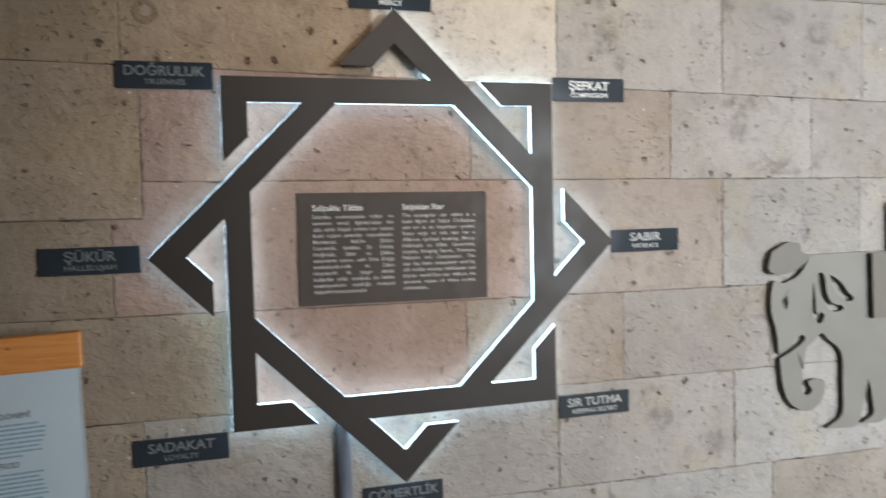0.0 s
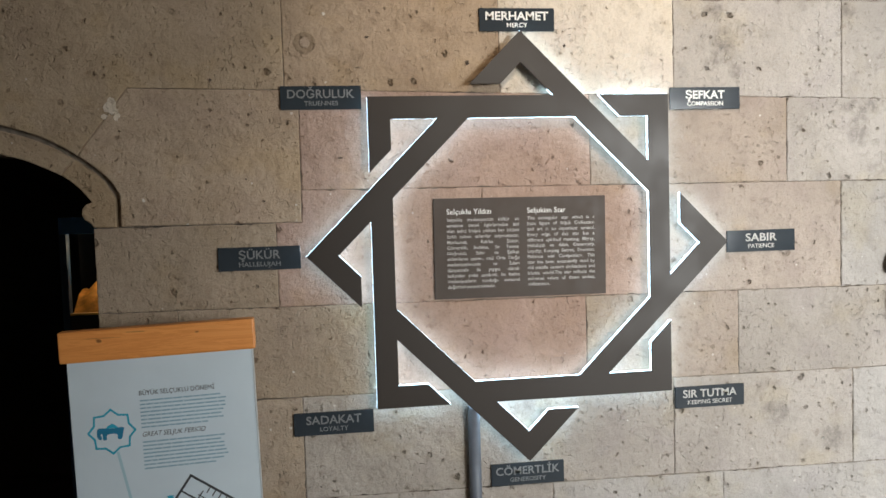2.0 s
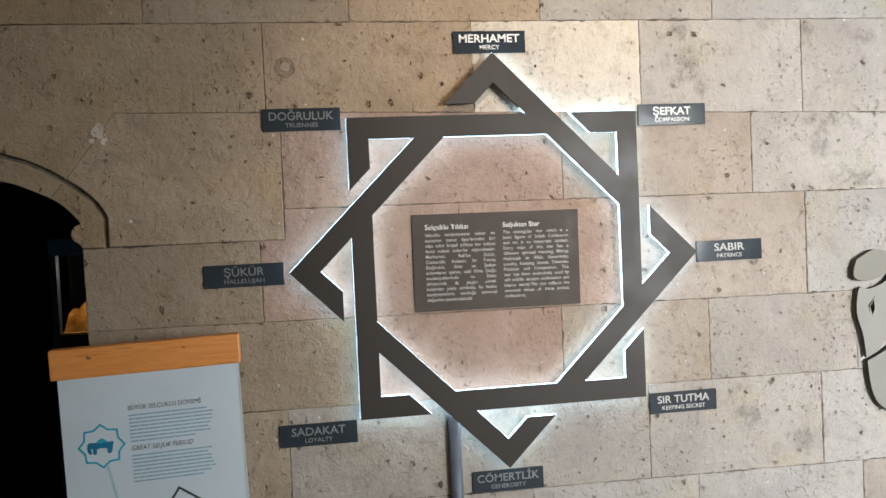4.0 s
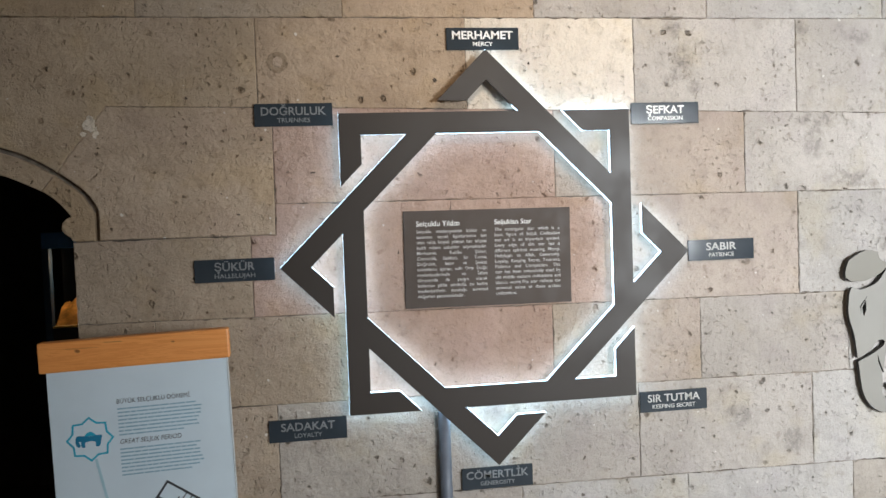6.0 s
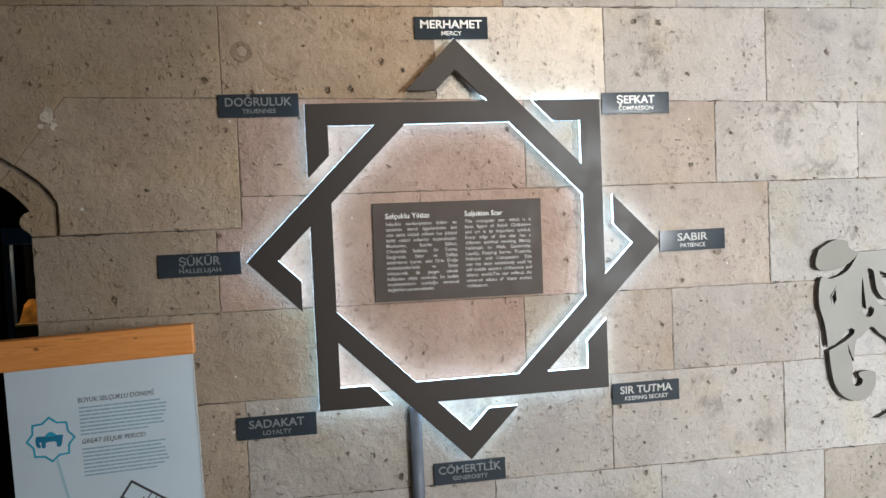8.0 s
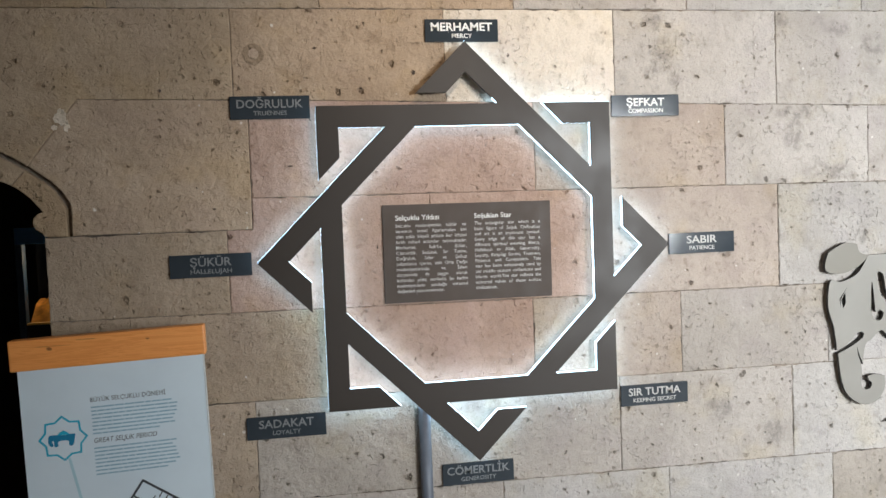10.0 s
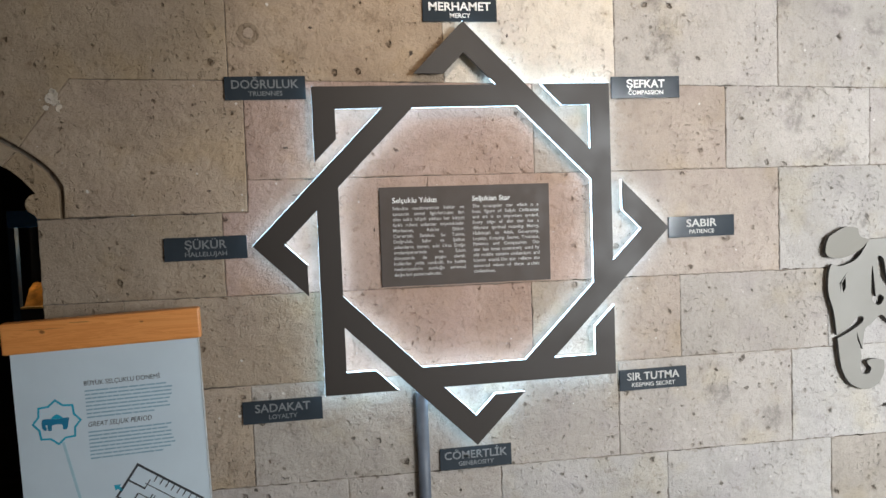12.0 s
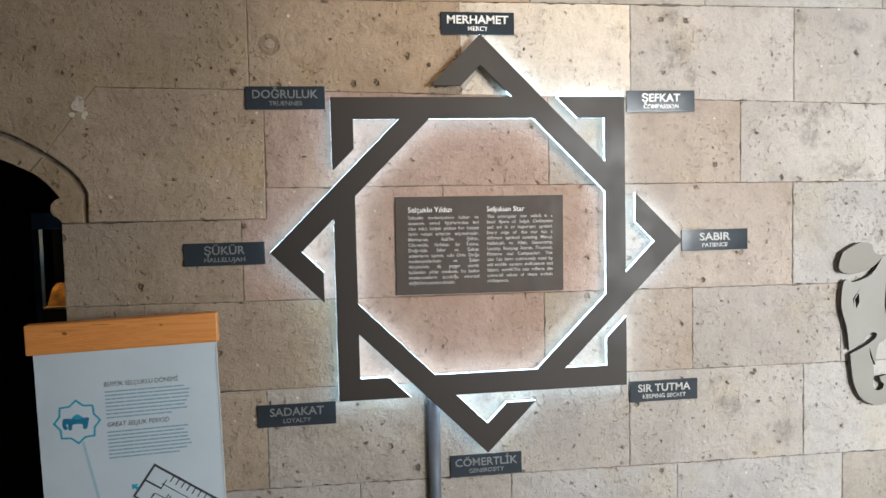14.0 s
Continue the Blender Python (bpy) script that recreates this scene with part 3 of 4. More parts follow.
def build_wall_marks(wall):
    """An old plugged hole, a smear of pale plaster and thin dark plates for the shade of holes in the stone."""
    rng = random.Random(3)
    bm = bmesh.new()
    rings = []
    for r, y in ((0.040, 0.0004), (0.036, -0.0016), (0.027, -0.0012), (0.020, 0.0008), (0.012, -0.0014)):
        rings.append([bm.verts.new((r * math.cos(a) * rng.uniform(0.93, 1.07), y, r * math.sin(a) * rng.uniform(0.93, 1.07))) for a in [math.tau * i / 22 for i in range(22)]])
    for r0, r1 in zip(rings, rings[1:]):
        for i in range(22):
            bm.faces.new((r0[i], r0[(i + 1) % 22], r1[(i + 1) % 22], r1[i]))
    bm.faces.new(rings[-1])
    bmesh.ops.recalc_face_normals(bm, faces=bm.faces[:])
    bm.transform(Matrix.Translation((-0.790, -0.001, 2.111)))
    part("plug", bm, STONE["plug"], wall, "brown round plug in an old hole")
    core = [(-0.790 + 0.020 * math.cos(t) * rng.uniform(0.85, 1.1), 2.111 + 0.020 * math.sin(t) * rng.uniform(0.85, 1.1)) for t in [math.tau * i / 17 for i in range(17)]]
    part("plug_core", plate_bm([core], -0.0042, 0.003, 0.0010), STONE["tan"], wall)
    for x, z, w, h in ((-1.478, 1.892, 0.026, 0.036), (-1.458, 1.858, 0.013, 0.026), (-1.500, 1.852, 0.012, 0.010), (-1.470, 1.912, 0.008, 0.008)):
        flake = [(x + w * rng.uniform(0.45, 1.2) * math.cos(math.tau * i / 13), z + h * rng.uniform(0.45, 1.2) * math.sin(math.tau * i / 13)) for i in range(13)]
        part("plaster_flake", plate_bm([flake], -0.0018, 0.0012, 0.0004), STONE["cream"], wall, "thin flake of pale plaster")
    # flat plates on the face; their dark colour stands for shade in holes
    for x, z, rx, rz in ((-0.563, 2.133, 0.010, 0.006), (-0.189, 2.039, 0.011, 0.012), (-0.358, 1.369, 0.003, 0.012), (0.189, 2.100, 0.006, 0.010), (1.772, 1.790, 0.005, 0.014), (1.560, 1.562, 0.016, 0.004), (-0.675, 1.690, 0.012, 0.006), (1.365, 1.130, 0.022, 0.003), (2.05, 1.95, 0.006, 0.01), (-1.13, 1.98, 0.006, 0.006), (-1.02, 1.62, 0.004, 0.004), (-0.96, 1.54, 0.008, 0.005)):
        loop = [(x + rx * q * math.cos(math.tau * i / 17), z + rz * q * math.sin(math.tau * i / 17)) for i, q in ((i, rng.uniform(0.3, 1.15)) for i in range(17))]
        part("hole", plate_bm([loop], -0.0016, 0.001, 0.0002), HOLE_SHADE, wall)


build_wall_marks(build_north_wall())
build_room()
build_back_room()


# ---------------------------------------------------------------- the interlaced star
SIDE, BAND, GAP, STAR_Z = 1.156, 0.083, 0.043, 1.33


def star_loops(a, w, g):
    """Two interlaced square frames: each tip keeps one arm whole and has the other cut short."""
    r2 = math.sqrt(2)
    tip = [(a - w, r2 * a - a + w), (a - w, a - w), (r2 * (a + g) - a + w, a - w), (r2 * (a + g) - a, a), (a, a)]
    outer = []
    for k in range(8):
        c, s = math.cos(-math.pi / 4 * k), math.sin(-math.pi / 4 * k)
        for x, y in tip:
            outer.append((x * c - y * s, x * s + y * c))
    rad = (a - w) / math.cos(math.pi / 8)
    hole = [(rad * math.cos(math.pi / 8 + math.pi / 4 * i), rad * math.sin(math.pi / 8 + math.pi / 4 * i)) for i in range(8)]
    return outer, hole


def build_star():
    star = thing("seljuk_star", "dark bronze interlaced eight-pointed star with glowing edges on the stone wall", "wall ornament", Matrix.Translation((0.0052, 0, STAR_Z)))
    outer, hole = star_loops(SIDE / 2, BAND, GAP)
    part("face_plate", plate_bm([outer, hole], -0.050, 0.004), BRONZE, star)

    # glowing acrylic layer behind the face; the top tip's short arm is a dead piece of its own
    a, w, x = SIDE / 2, BAND, math.sqrt(2) * (SIDE / 2 + GAP) - SIDE / 2
    q = math.sqrt(2) * a - a + w
    c = math.sqrt(0.5)
    up = lambda pts: [(c * (px - pz), c * (px + pz)) for px, pz in pts]
    first = 7 * 5
    notch = c * (a - w - q)
    lit = outer[:first] + [(-a + w / 2, a - w / 2), (notch - w / 2, a - w / 2)] + up([(a - w, q), (a - w, q + 0.03), (a - w / 2, q + 0.05), (a - w / 2, a - w / 2), (a, a)])
    dead = up([(a - w, q + 0.031), (a - w, a - w), (x + w, a - w), (x, a), (a - 0.001, a), (a - w / 2 - 0.001, a - w / 2), (a - w / 2 - 0.001, q + 0.051)])
    lit = [(px, pz + 0.0013) for px, pz in lit]
    part("acrylic_layer", plate_bm([lit, hole], -0.0458, 0.015, 0.0004), GLOW, star, "cold white glowing acrylic layer")
    top_edge = [(-a + 0.001, a), (-a + w / 2 + 0.001, a - w / 2 + 0.001), (notch - w / 2 - 0.001, a - w / 2 + 0.001), (notch - 0.001, a)]
    part("acrylic_layer", plate_bm([top_edge], -0.0458, 0.015, 0.0004), UNLIT, star, "unlit acrylic layer")
    part("acrylic_layer", plate_bm([dead], -0.0458, 0.015, 0.0004), UNLIT, star, "unlit acrylic layer")
    d = 0.024
    inner, inner_hole = star_loops(a - d, w - 2 * d, GAP + 2 * d)
    part("back_box", plate_bm([inner, inner_hole], -0.0306, 0.0312), UNLIT, star, "dark box that holds the star off the wall")
    return star


build_star()


# ---------------------------------------------------------------- signs
def build_sign(big, small, x, z, wide, big_wide, small_wide, ink, bold=0.0):
    sign = thing("word_sign", f"small slate acrylic sign reading {big} above {small}", "sign", Matrix.Translation((x * 1.0062 + 0.0052, 0, z)), "signs round the star")
    high = 0.086
    part("backing", box_bm(-wide / 2, wide / 2, -0.009, 0.0005, -high / 2, high / 2, 0.0012), SLATE, sign)
    letters("lettering", big, 0, -0.001, -0.0096, ink, sign, big_wide, 0.030, True, weight=0.013 + bold)
    letters("small_lettering", small, 0, -0.0285, -0.0096, ink, sign, small_wide, 0.0160, True, weight=0.008 + bold * 0.5)
    return sign


# MERHAMET and ŞEFKAT: light on the letters is put into the white ink
build_sign("MERHAMET", "MERCY", 0.0, 2.196, 0.290, 0.243, 0.080, LETTER_WHITE_LIT, 0.008)
build_sign("ŞEFKAT", "COMPASSION", 0.745, 1.894, 0.290, 0.163, 0.149, LETTER_WHITE_LIT, 0.008)
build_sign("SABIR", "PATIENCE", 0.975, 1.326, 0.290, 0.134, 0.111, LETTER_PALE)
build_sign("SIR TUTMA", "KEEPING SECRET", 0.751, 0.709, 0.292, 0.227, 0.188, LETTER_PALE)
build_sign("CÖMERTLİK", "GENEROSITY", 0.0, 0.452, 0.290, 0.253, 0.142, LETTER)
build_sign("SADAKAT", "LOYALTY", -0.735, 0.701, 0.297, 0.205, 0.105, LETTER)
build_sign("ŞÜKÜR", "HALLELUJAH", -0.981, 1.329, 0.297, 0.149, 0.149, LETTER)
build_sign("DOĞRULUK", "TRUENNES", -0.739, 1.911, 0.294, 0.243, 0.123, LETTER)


def paragraph(name, lines, x0, x1, z, step, cap, front, material, parent, last):
    """Justified lines of lettering, all of one size."""
    size = cap / CAP
    for i, line in enumerate(lines):
        words = line.split()
        pieces = [text_bm(w, size, weight=size * 0.006) for w in words]
        widths = [width_of(b) for b in pieces]
        free = (x1 - x0) - sum(widths)
        space = cap * 0.42 if i == last else free / max(1, len(words) - 1)
        squeeze = 1.0
        if space < cap * 0.28:
            squeeze = (x1 - x0 - cap * 0.28 * (len(words) - 1)) / sum(widths)
            space = cap * 0.28
        x = x0
        for b, w in zip(pieces, widths):
            b.transform(Matrix.Translation((x, front, z - i * step)) @ UPRIGHT @ Matrix.Diagonal((squeeze, 1, 1, 1)))
            part(name, b, material, parent)
            x += w * squeeze + space


def build_text_panel():
    panel = thing("text_panel", "brown rectangular text panel with two pale columns of writing", "text panel", Matrix.Translation((0, 0, 1.336)) @ pose(0, 0, 0, 0, 0.45, 0))
    part("board", box_bm(-0.3365, 0.3365, -0.010, 0.0005, -0.191, 0.191, 0.0015), PANEL_BROWN, panel)
    f = -0.0106
    letters("heading", "Selçuklu Yıldızı", -0.287, 0.130, f, LETTER_WHITE_LIT, panel, 0.171, weight=0.004)
    letters("heading", "Seljukian Star", 0.025, 0.130, f, LETTER_WHITE_LIT, panel, 0.152, weight=0.004)
    left = ["Selçuklu medeniyetinin kültür ve", "sanatının temel figürlerinden biri", "olan sekiz köşeli yıldızın her köşesi", "farklı ruhani anlamlar taşımaktadır.", "Merhamet, Rab'be Şükür,", "Cömertlik, Sadakat, Sır Tutma,", "Doğruluk, Sabır ve Şefkat", "anlamlarını içeren, eski Orta Doğu", "medeniyetlerinde ve İslam", "dünyasında da yaygın olarak", "kullanılan yıldız sembolü, bu kadim", "medeniyetlerin sunduğu evrensel", "değerleri yansıtmaktadır."]
    right = ["The octangular star which is a", "basic figure of Seljuk Civilization", "and art is an important symbol.", "Every edge of this star has a", "different spiritual meaning. Mercy,", "Hallelujah to Allah, Generosity,", "Loyalty, Keeping Secret, Trueness,", "Patience and Compassion. This", "star has been extensively used by", "old middle eastern civilizations and", "Islamic world.The star reflects the", "universal values of these archaic", "civilizations."]
    paragraph("word", left, -0.287, -0.008, 0.103, 0.0212, 0.0125, f, LETTER_PALE, panel, 12)
    paragraph("word", right, 0.025, 0.292, 0.104, 0.0212, 0.0125, f, LETTER_PALE, panel, 12)


build_text_panel()


# ---------------------------------------------------------------- conduit
def build_conduit():
    pipe = thing("cable_conduit", "grey plastic cable conduit running up the wall to the star", "pipe")
    part("tube", cylinder_bm(-0.205, -0.0225, FLOOR, 0.735, 0.0235, 32), PIPE, pipe)
    for z in (0.22,):
        part("clip", cylinder_bm(-0.205, -0.0245, z, z + 0.02, 0.0252, 32), PIPE, pipe)


build_conduit()


# ---------------------------------------------------------------- the elephant relief
def relief_plate(name, loops, front, thick, material, parent):
    """A painted plate with dark cut edges."""
    bm = plate_bm(loops, front, thick, 0.0008)
    bm.normal_update()
    for f in bm.faces:
        f.material_index = 0 if abs(f.normal.y) > 0.9 else 1
    ob = part(name, bm, material, parent)
    ob.data.materials.append(CUT_EDGE)
    return ob


def build_elephant():
    relief = thing("elephant_relief", "grey painted cut-out metal elephant carrying a howdah on the wall", "wall relief", Matrix.Translation((0.006, 0, 0)))
    head = smooth_loop([(1.528, 1.217), (1.543, 1.258), (1.543, 1.258), (1.608, 1.292), (1.645, 1.295), (1.679, 1.288), (1.679, 1.288), (1.692, 1.252), (1.736, 1.238), (1.736, 1.238), (1.690, 1.196), (1.615, 1.166), (1.545, 1.170), (1.545, 1.170), (1.527, 1.187)])
    relief_plate("forehead", [head], -0.034, 0.018, METAL, relief)
    body = smooth_loop([
        (1.553, 1.135), (1.540, 1.029), (1.566, 0.935), (1.579, 0.836), (1.579, 0.836), (1.640, 0.868), (1.672, 0.904), (1.702, 0.908), (1.704, 0.887), (1.672, 0.864), (1.630, 0.842), (1.583, 0.822), (1.583, 0.822), (1.600, 0.698), (1.640, 0.625), (1.715, 0.592), (1.775, 0.612),
        (1.805, 0.660), (1.806, 0.712), (1.806, 0.712), (1.760, 0.722), (1.722, 0.716), (1.722, 0.716), (1.728, 0.698), (1.742, 0.684), (1.736, 0.664), (1.715, 0.658), (1.696, 0.670), (1.692, 0.700),
        (1.697, 0.735), (1.690, 0.780), (1.678, 0.810), (1.674, 0.846), (1.674, 0.846), (1.684, 0.812), (1.702, 0.768), (1.702, 0.768), (1.706, 0.815), (1.718, 0.858), (1.742, 0.872), (1.790, 0.910), (1.825, 0.882), (1.893, 0.820), (1.900, 0.690), (1.897, 0.560), (1.825, 0.515), (1.825, 0.508),
        (1.955, 0.500), (1.990, 0.525), (2.012, 0.600), (2.033, 0.690), (2.040, 0.690), (2.058, 0.600), (2.062, 0.545), (2.010, 0.518), (2.010, 0.510), (2.113, 0.510), (2.150, 0.560), (2.175, 0.660), (2.205, 0.757), (2.205, 0.757),
        (2.45, 0.757), (2.722, 0.752), (2.722, 0.752), (2.728, 0.640), (2.722, 0.545), (2.672, 0.518), (2.672, 0.510),
        (2.80, 0.510), (2.84, 0.60), (2.875, 0.68), (2.90, 0.60), (2.89, 0.54), (2.86, 0.510), (2.97, 0.510), (3.02, 0.62), (3.10, 0.85), (3.13, 1.05), (3.09, 1.22), (3.0, 1.24),
        (2.4, 1.24), (1.90, 1.240), (1.735, 1.238), (1.735, 1.238), (1.68, 1.16), (1.60, 1.13)], 4)
    eye = [(1.622, 1.082), (1.603, 1.052), (1.612, 1.015), (1.624, 1.040)]
    brow = [(1.630, 1.102), (1.594, 1.058), (1.600, 1.020), (1.599, 1.054)]
    ear_a = smooth_loop([(1.750, 1.130), (1.743, 1.015), (1.757, 0.962), (1.790, 0.955), (1.805, 0.985), (1.785, 1.000), (1.768, 0.990), (1.762, 1.040)], 3)
    ear_b = smooth_loop([(1.775, 1.158), (1.785, 1.080), (1.820, 1.020), (1.850, 0.998), (1.900, 1.002), (1.895, 1.020), (1.850, 1.030), (1.818, 1.075), (1.805, 1.150)], 3)
    ear_c = smooth_loop([(1.835, 1.150), (1.890, 1.118), (1.925, 1.075), (1.955, 1.050), (1.930, 1.035), (1.880, 1.065), (1.850, 1.105)], 3)
    relief_plate("body_plate", [body, eye, brow, ear_a, ear_b, ear_c], -0.030, 0.016, METAL_PALE, relief)
    saddle = [(2.018, 1.236), (2.028, 0.962), (3.10, 0.962), (3.11, 1.236), (2.980, 1.236), (2.972, 1.198), (2.157, 1.198), (2.152, 1.236)]
    slit = lambda x: smooth_loop([(x - 0.026, 1.150), (x - 0.002, 1.158), (x + 0.022, 1.152), (x + 0.020, 1.118), (x + 0.002, 1.108), (x - 0.012, 1.126)], 3)
    stem = lambda x: smooth_loop([(x - 0.014, 1.095), (x + 0.010, 1.100), (x + 0.020, 1.070), (x + 0.016, 1.000), (x + 0.016, 1.000), (x - 0.012, 1.000), (x - 0.012, 1.000), (x - 0.014, 1.060)], 3)
    out = lambda loop: [(x + 0.004, z) for x, z in loop]
    relief_plate("saddle_cloth", [out(saddle), out(slit(2.19)), out(stem(2.19)), out(slit(2.94)), out(stem(2.94))], -0.060, 0.016, METAL, relief)
    lid = smooth_loop([(2.142, 1.455), (2.142, 1.455), (2.150, 1.232), (2.150, 1.232), (2.98, 1.232), (2.98, 1.232), (2.988, 1.455), (2.988, 1.455), (2.95, 1.425), (2.88, 1.405), (2.88, 1.405),
                       (2.83, 1.48), (2.77, 1.537), (2.70, 1.573), (2.70, 1.573), (2.70, 1.608), (2.70, 1.608), (2.745, 1.614), (2.745, 1.614), (2.745, 1.640), (2.745, 1.640), (2.385, 1.640), (2.385, 1.640), (2.385, 1.614), (2.385, 1.614), (2.430, 1.608), (2.430, 1.608), (2.432, 1.573), (2.432, 1.573), (2.359, 1.537), (2.304, 1.481), (2.253, 1.405), (2.253, 1.405), (2.20, 1.425)], 4)
    relief_plate("howdah", [out(lid)], -0.060, 0.016, METAL, relief)
    part("finial", plate_bm([smooth_loop([(2.60, 1.642), (2.63, 1.66), (2.615, 1.70), (2.64, 1.725), (2.625, 1.775), (2.605, 1.725), (2.59, 1.70)], 3)], -0.046, 0.008), METAL, relief)
    for x, z in ((1.67, 1.225), (1.97, 0.85), (2.12, 0.85), (2.80, 0.85), (1.65, 0.97)):
        bm = cylinder_bm(0, 0, 0.0, 0.017, 0.008, 12)
        bm.transform(Matrix.Translation((x, 0.0, z)) @ Matrix.Rotation(radians(90), 4, "X"))
        part("standoff", bm, STEEL, relief)
    for x in (2.3, 2.8):
        for z in (1.10, 1.32):
            bm = cylinder_bm(0, 0, 0.0, 0.046, 0.008, 12)
            bm.transform(Matrix.Translation((x, 0.0, z)) @ Matrix.Rotation(radians(90), 4, "X"))
            part("standoff", bm, STEEL, relief)


build_elephant()


# ---------------------------------------------------------------- the information board
def build_board():
    """A printed board under a pine cap; its own axes: x along the board from its right edge, z up from the floor."""
    m = pose(-0.993, -0.19, 0.0, 0, 0, 0) @ pose(0, 0, 0, 0, 0, 3.0)
    board = thing("information_board", "pale blue printed information board capped with a varnished pine rail", "information board", m)
    tilt = Matrix.Translation((0, 0, 1.08)) @ Matrix.Rotation(radians(-1.3), 4, "Y") @ Matrix.Translation((0, 0, -1.08))

    def add(name, bm, mat, parent=board, label=""):
        bm.transform(tilt)
        return part(name, bm, mat, parent, label)

    add("cap_rail", box_bm(-0.632, 0.0, -0.010, 0.045, 1.030, 1.135, 0.007), PINE, board, "orange varnished pine rail with knots")
    panel = add("print_panel", box_bm(-0.612, -0.014, 0.002, 0.026, 0.10, 1.032, 0.0012), PRINT)
    add("edge_strip", box_bm(-0.0138, -0.0098, 0.000, 0.028, 0.10, 1.030), PRINT_EDGE)
    for x in (-0.56, -0.09):
        part("foot", box_bm(x, x + 0.04, -0.16, 0.17, FLOOR, FLOOR + 0.035, 0.004), PINE, board)
        add("post", box_bm(x, x + 0.04, 0.027, 0.060, FLOOR + 0.035, 1.02, 0.003), PINE)
    f = 0.0012

    def word(name, words, x, z, wide, high, mat, shear=0.0):
        bm = text_bm(words, 1.0, shear, 0.0, 0.0003)
        w, h = width_of(bm), max(v.co.y for v in bm.verts)
        bm.transform(Matrix.Translation((x, f, z)) @ UPRIGHT @ Matrix.Diagonal((wide / w, high / h, 1, 1)))
        add(name, bm, mat, panel)

    word("heading", "BÜYÜK SELÇUKLU DÖNEMİ", -0.392, 0.902, 0.245, 0.0215, INK)
    word("heading", "GREAT SELJUK PERIOD", -0.390, 0.760, 0.205, 0.0165, INK, 0.25)
    rng = random.Random(11)
    for top, count in ((0.886, 8), (0.744, 8)):
        for i in range(count):
            z = top - i * 0.0130
            end = -0.392 + (0.275 + rng.uniform(-0.012, 0.012)) * (0.82 if i == count - 1 else 1)
            x, bm = -0.392, bmesh.new()
            while x < end - 0.01:
                w = min(rng.uniform(0.014, 0.045), end - x)
                box_bm(x, x + w, f, f + 0.001, z - 0.0052, z, bm=bm)
                x += w + 0.0022
            add("text_bar", bm, INK_BLUE, panel)
    # cyan star badge with a small elephant
    cx, cz = -0.487, 0.788

    def ring(r0, r1):
        loop = lambda r: [((r if i % 2 == 0 else r * 0.80) * math.cos(math.pi / 8 * i) + cx, (r if i % 2 == 0 else r * 0.80) * math.sin(math.pi / 8 * i) + cz) for i in range(16)]
        return [loop(r0), loop(r1)]
    add("badge_ring", plate_bm(ring(0.079, 0.0705), f, 0.0008, 0.0001), CYAN, panel)
    tiny = smooth_loop([(-0.042, 0.012), (-0.044, -0.014), (-0.036, -0.028), (-0.030, -0.022), (-0.034, -0.008), (-0.028, -0.008), (-0.027, -0.028), (-0.016, -0.028), (-0.014, -0.010), (0.014, -0.010), (0.016, -0.028), (0.028, -0.028), (0.034, 0.0), (0.034, 0.014), (0.0, 0.012), (-0.03, 0.016)], 3)
    add("badge_elephant", plate_bm([[(x * 1.08 + cx, z * 0.90 + cz) for x, z in tiny]], f, 0.0008, 0.0001), DEEP_BLUE, panel)
    hump = [(-0.018, 0.012), (-0.010, 0.022), (0.002, 0.028), (0.012, 0.021), (0.020, 0.012)]
    add("badge_howdah", plate_bm([[(x * 1.08 + cx, z * 0.98 + cz) for x, z in hump]], f, 0.0008, 0.0001), CYAN, panel)
    add("leader_line", plate_bm([ribbon([(cx + 0.014, cz - 0.070), (cx + 0.036, cz - 0.19), (cx + 0.058, cz - 0.31), (cx + 0.085, cz - 0.46)], 0.0045)], f, 0.0008, 0.0001), CYAN_PALE, panel)
    # floor plan of the building, set askew
    turn = Matrix.Translation((-0.245, f, 0.615)) @ Matrix.Rotation(radians(36), 4, "Y")

    def bars(name, rows, mat):
        bm = bmesh.new()
        for x0, x1, z0, z1 in rows:
            box_bm(x0, x1, 0.0, 0.001, z0, z1, bm=bm)
        bm.transform(turn)
        add(name, bm, mat, panel)
    t = 0.008
    walls = [(0, 0.26, -t, 0), (0, t, -0.13, 0), (0, t, -0.30, -0.15), (0.0, 0.07, -0.068, -0.062), (0.066, 0.070, -0.068, -0.03), (0.0, 0.06, -0.135, -0.129), (0.06, 0.26, -0.05, -0.047), (0.255, 0.26, -0.30, 0), (0, 0.26, -0.30, -0.295),
             (0.055, 0.060, -0.24, -0.09), (0.10, 0.104, -0.24, -0.07), (0.06, 0.10, -0.09, -0.087), (0.06, 0.10, -0.15, -0.147), (0.06, 0.10, -0.20, -0.197)]
    walls += [(0.08 + i * 0.022, 0.084 + i * 0.022, -0.03, 0) for i in range(8)]
    walls += [(0.11 + i * 0.028, 0.113 + i * 0.028, -0.11, -0.07) for i in range(5)]
    bars("plan_drawing", walls, INK_DARK)
    add("plan_arrow", plate_bm([[(-0.326, 0.548), (-0.322, 0.528), (-0.315, 0.534), (-0.303, 0.522), (-0.296, 0.530), (-0.308, 0.541), (-0.303, 0.548)]], f, 0.0008, 0.0001), CYAN, panel)


build_board()


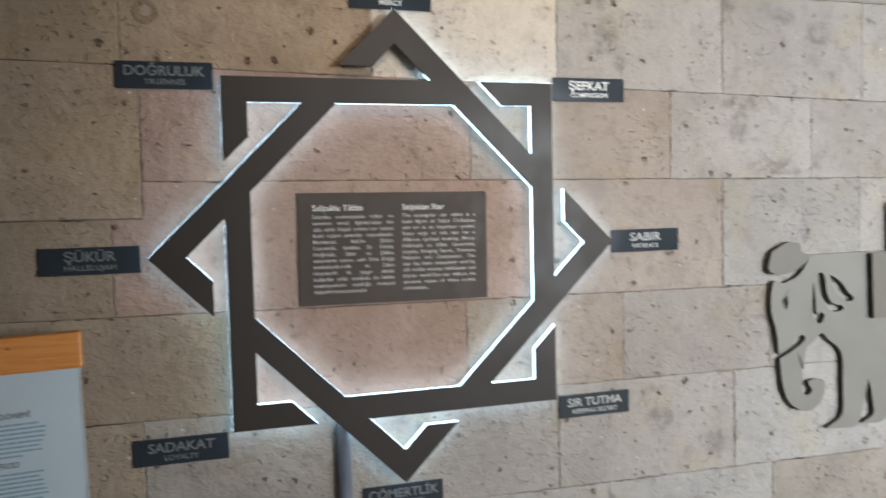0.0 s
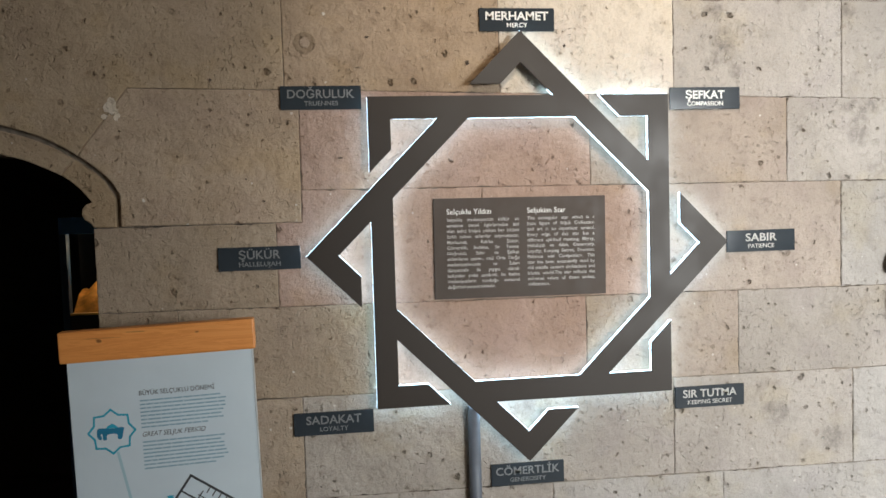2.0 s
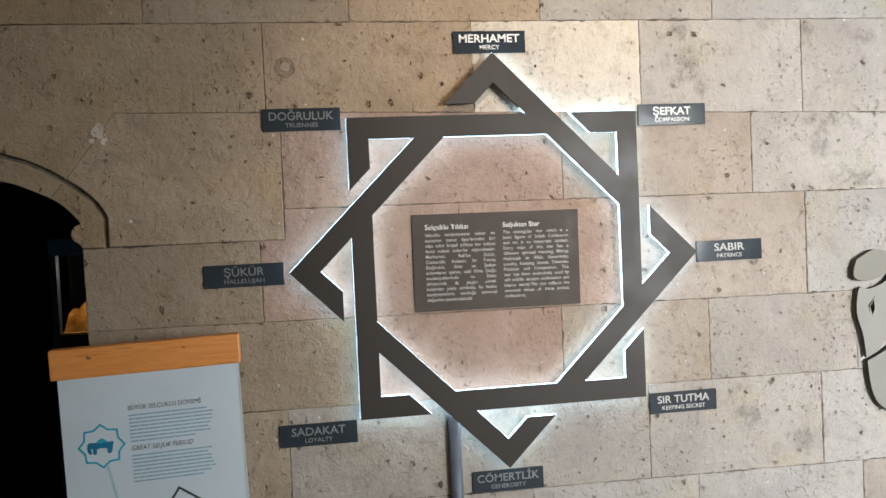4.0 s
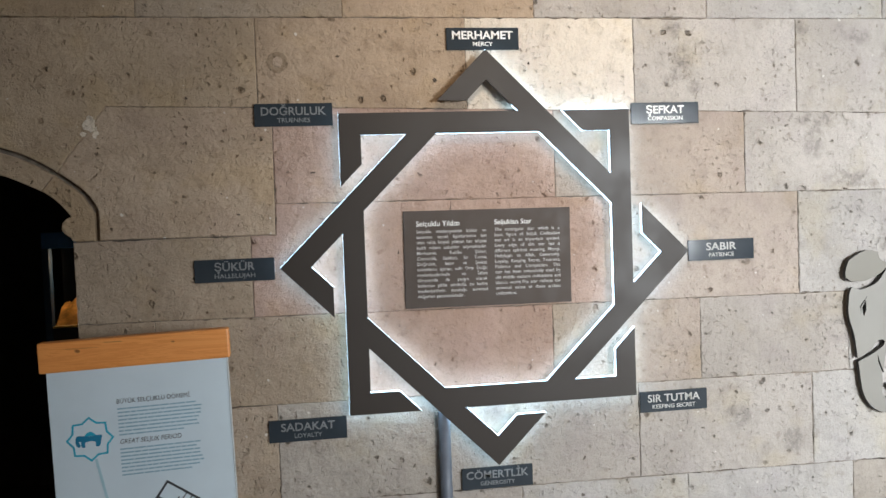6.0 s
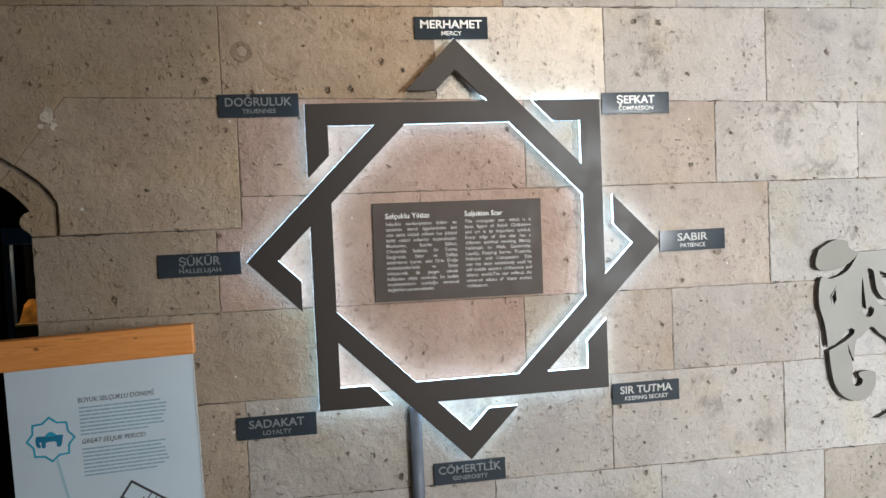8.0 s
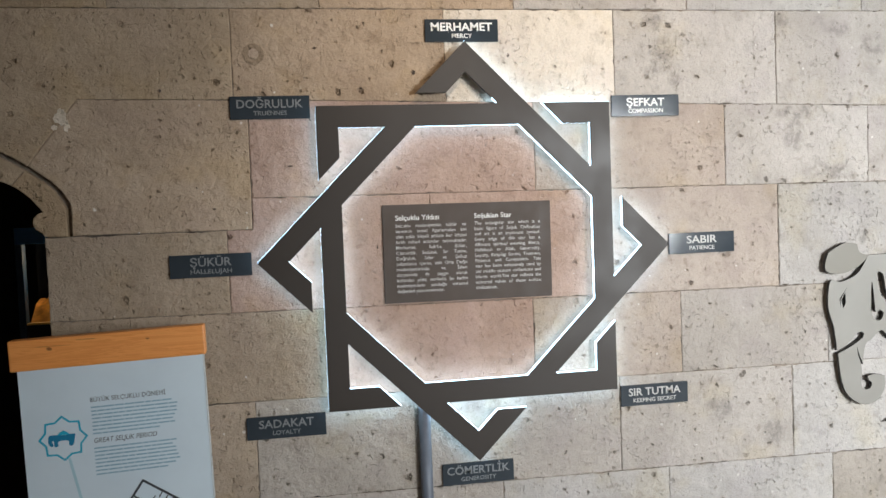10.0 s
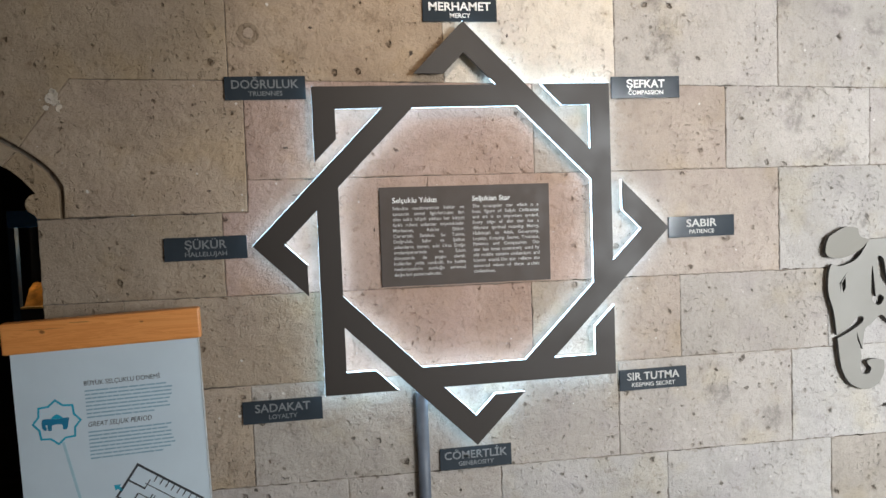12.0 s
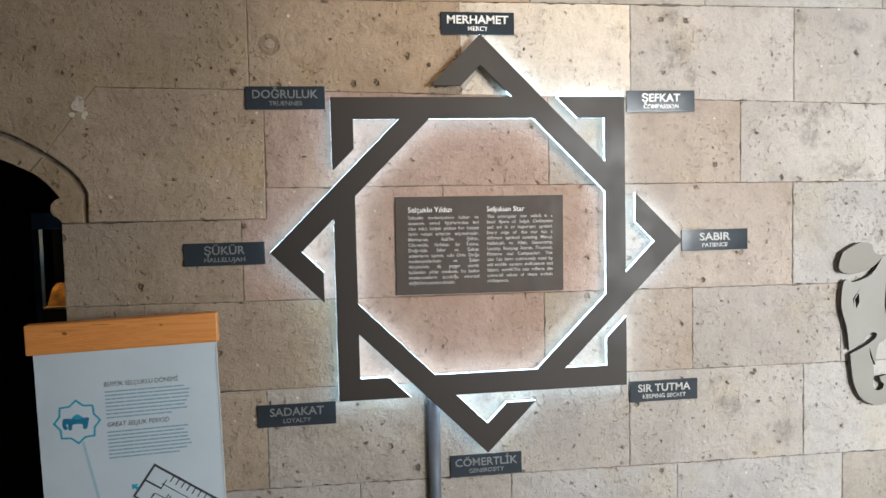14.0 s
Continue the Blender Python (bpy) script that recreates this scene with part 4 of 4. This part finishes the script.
# ---------------------------------------------------------------- ceiling spotlights
def build_spot(x, y, target):
    m = look((x, y, 3.2), target)
    spot = thing("ceiling_spotlight", "small black ceiling spotlight on a stem", "spotlight", Matrix.Translation((x, y, 3.4)), "ceiling spotlights")
    part("stem", cylinder_bm(0, 0, -0.14, 0, 0.008, 12), BLACK, spot)
    bm = bmesh.new()
    bmesh.ops.create_cone(bm, cap_ends=False, segments=24, radius1=0.055, radius2=0.05, depth=0.14, matrix=Matrix.Translation((0, 0, 0.055)))
    bm.transform(Matrix.Translation((-x, -y, -3.4)) @ m)
    part("shade", bm, BLACK, spot)


build_spot(0.25, -1.85, (0.35, 0, 2.05))
build_spot(-1.2, -2.3, (-1.1, 0, 1.85))
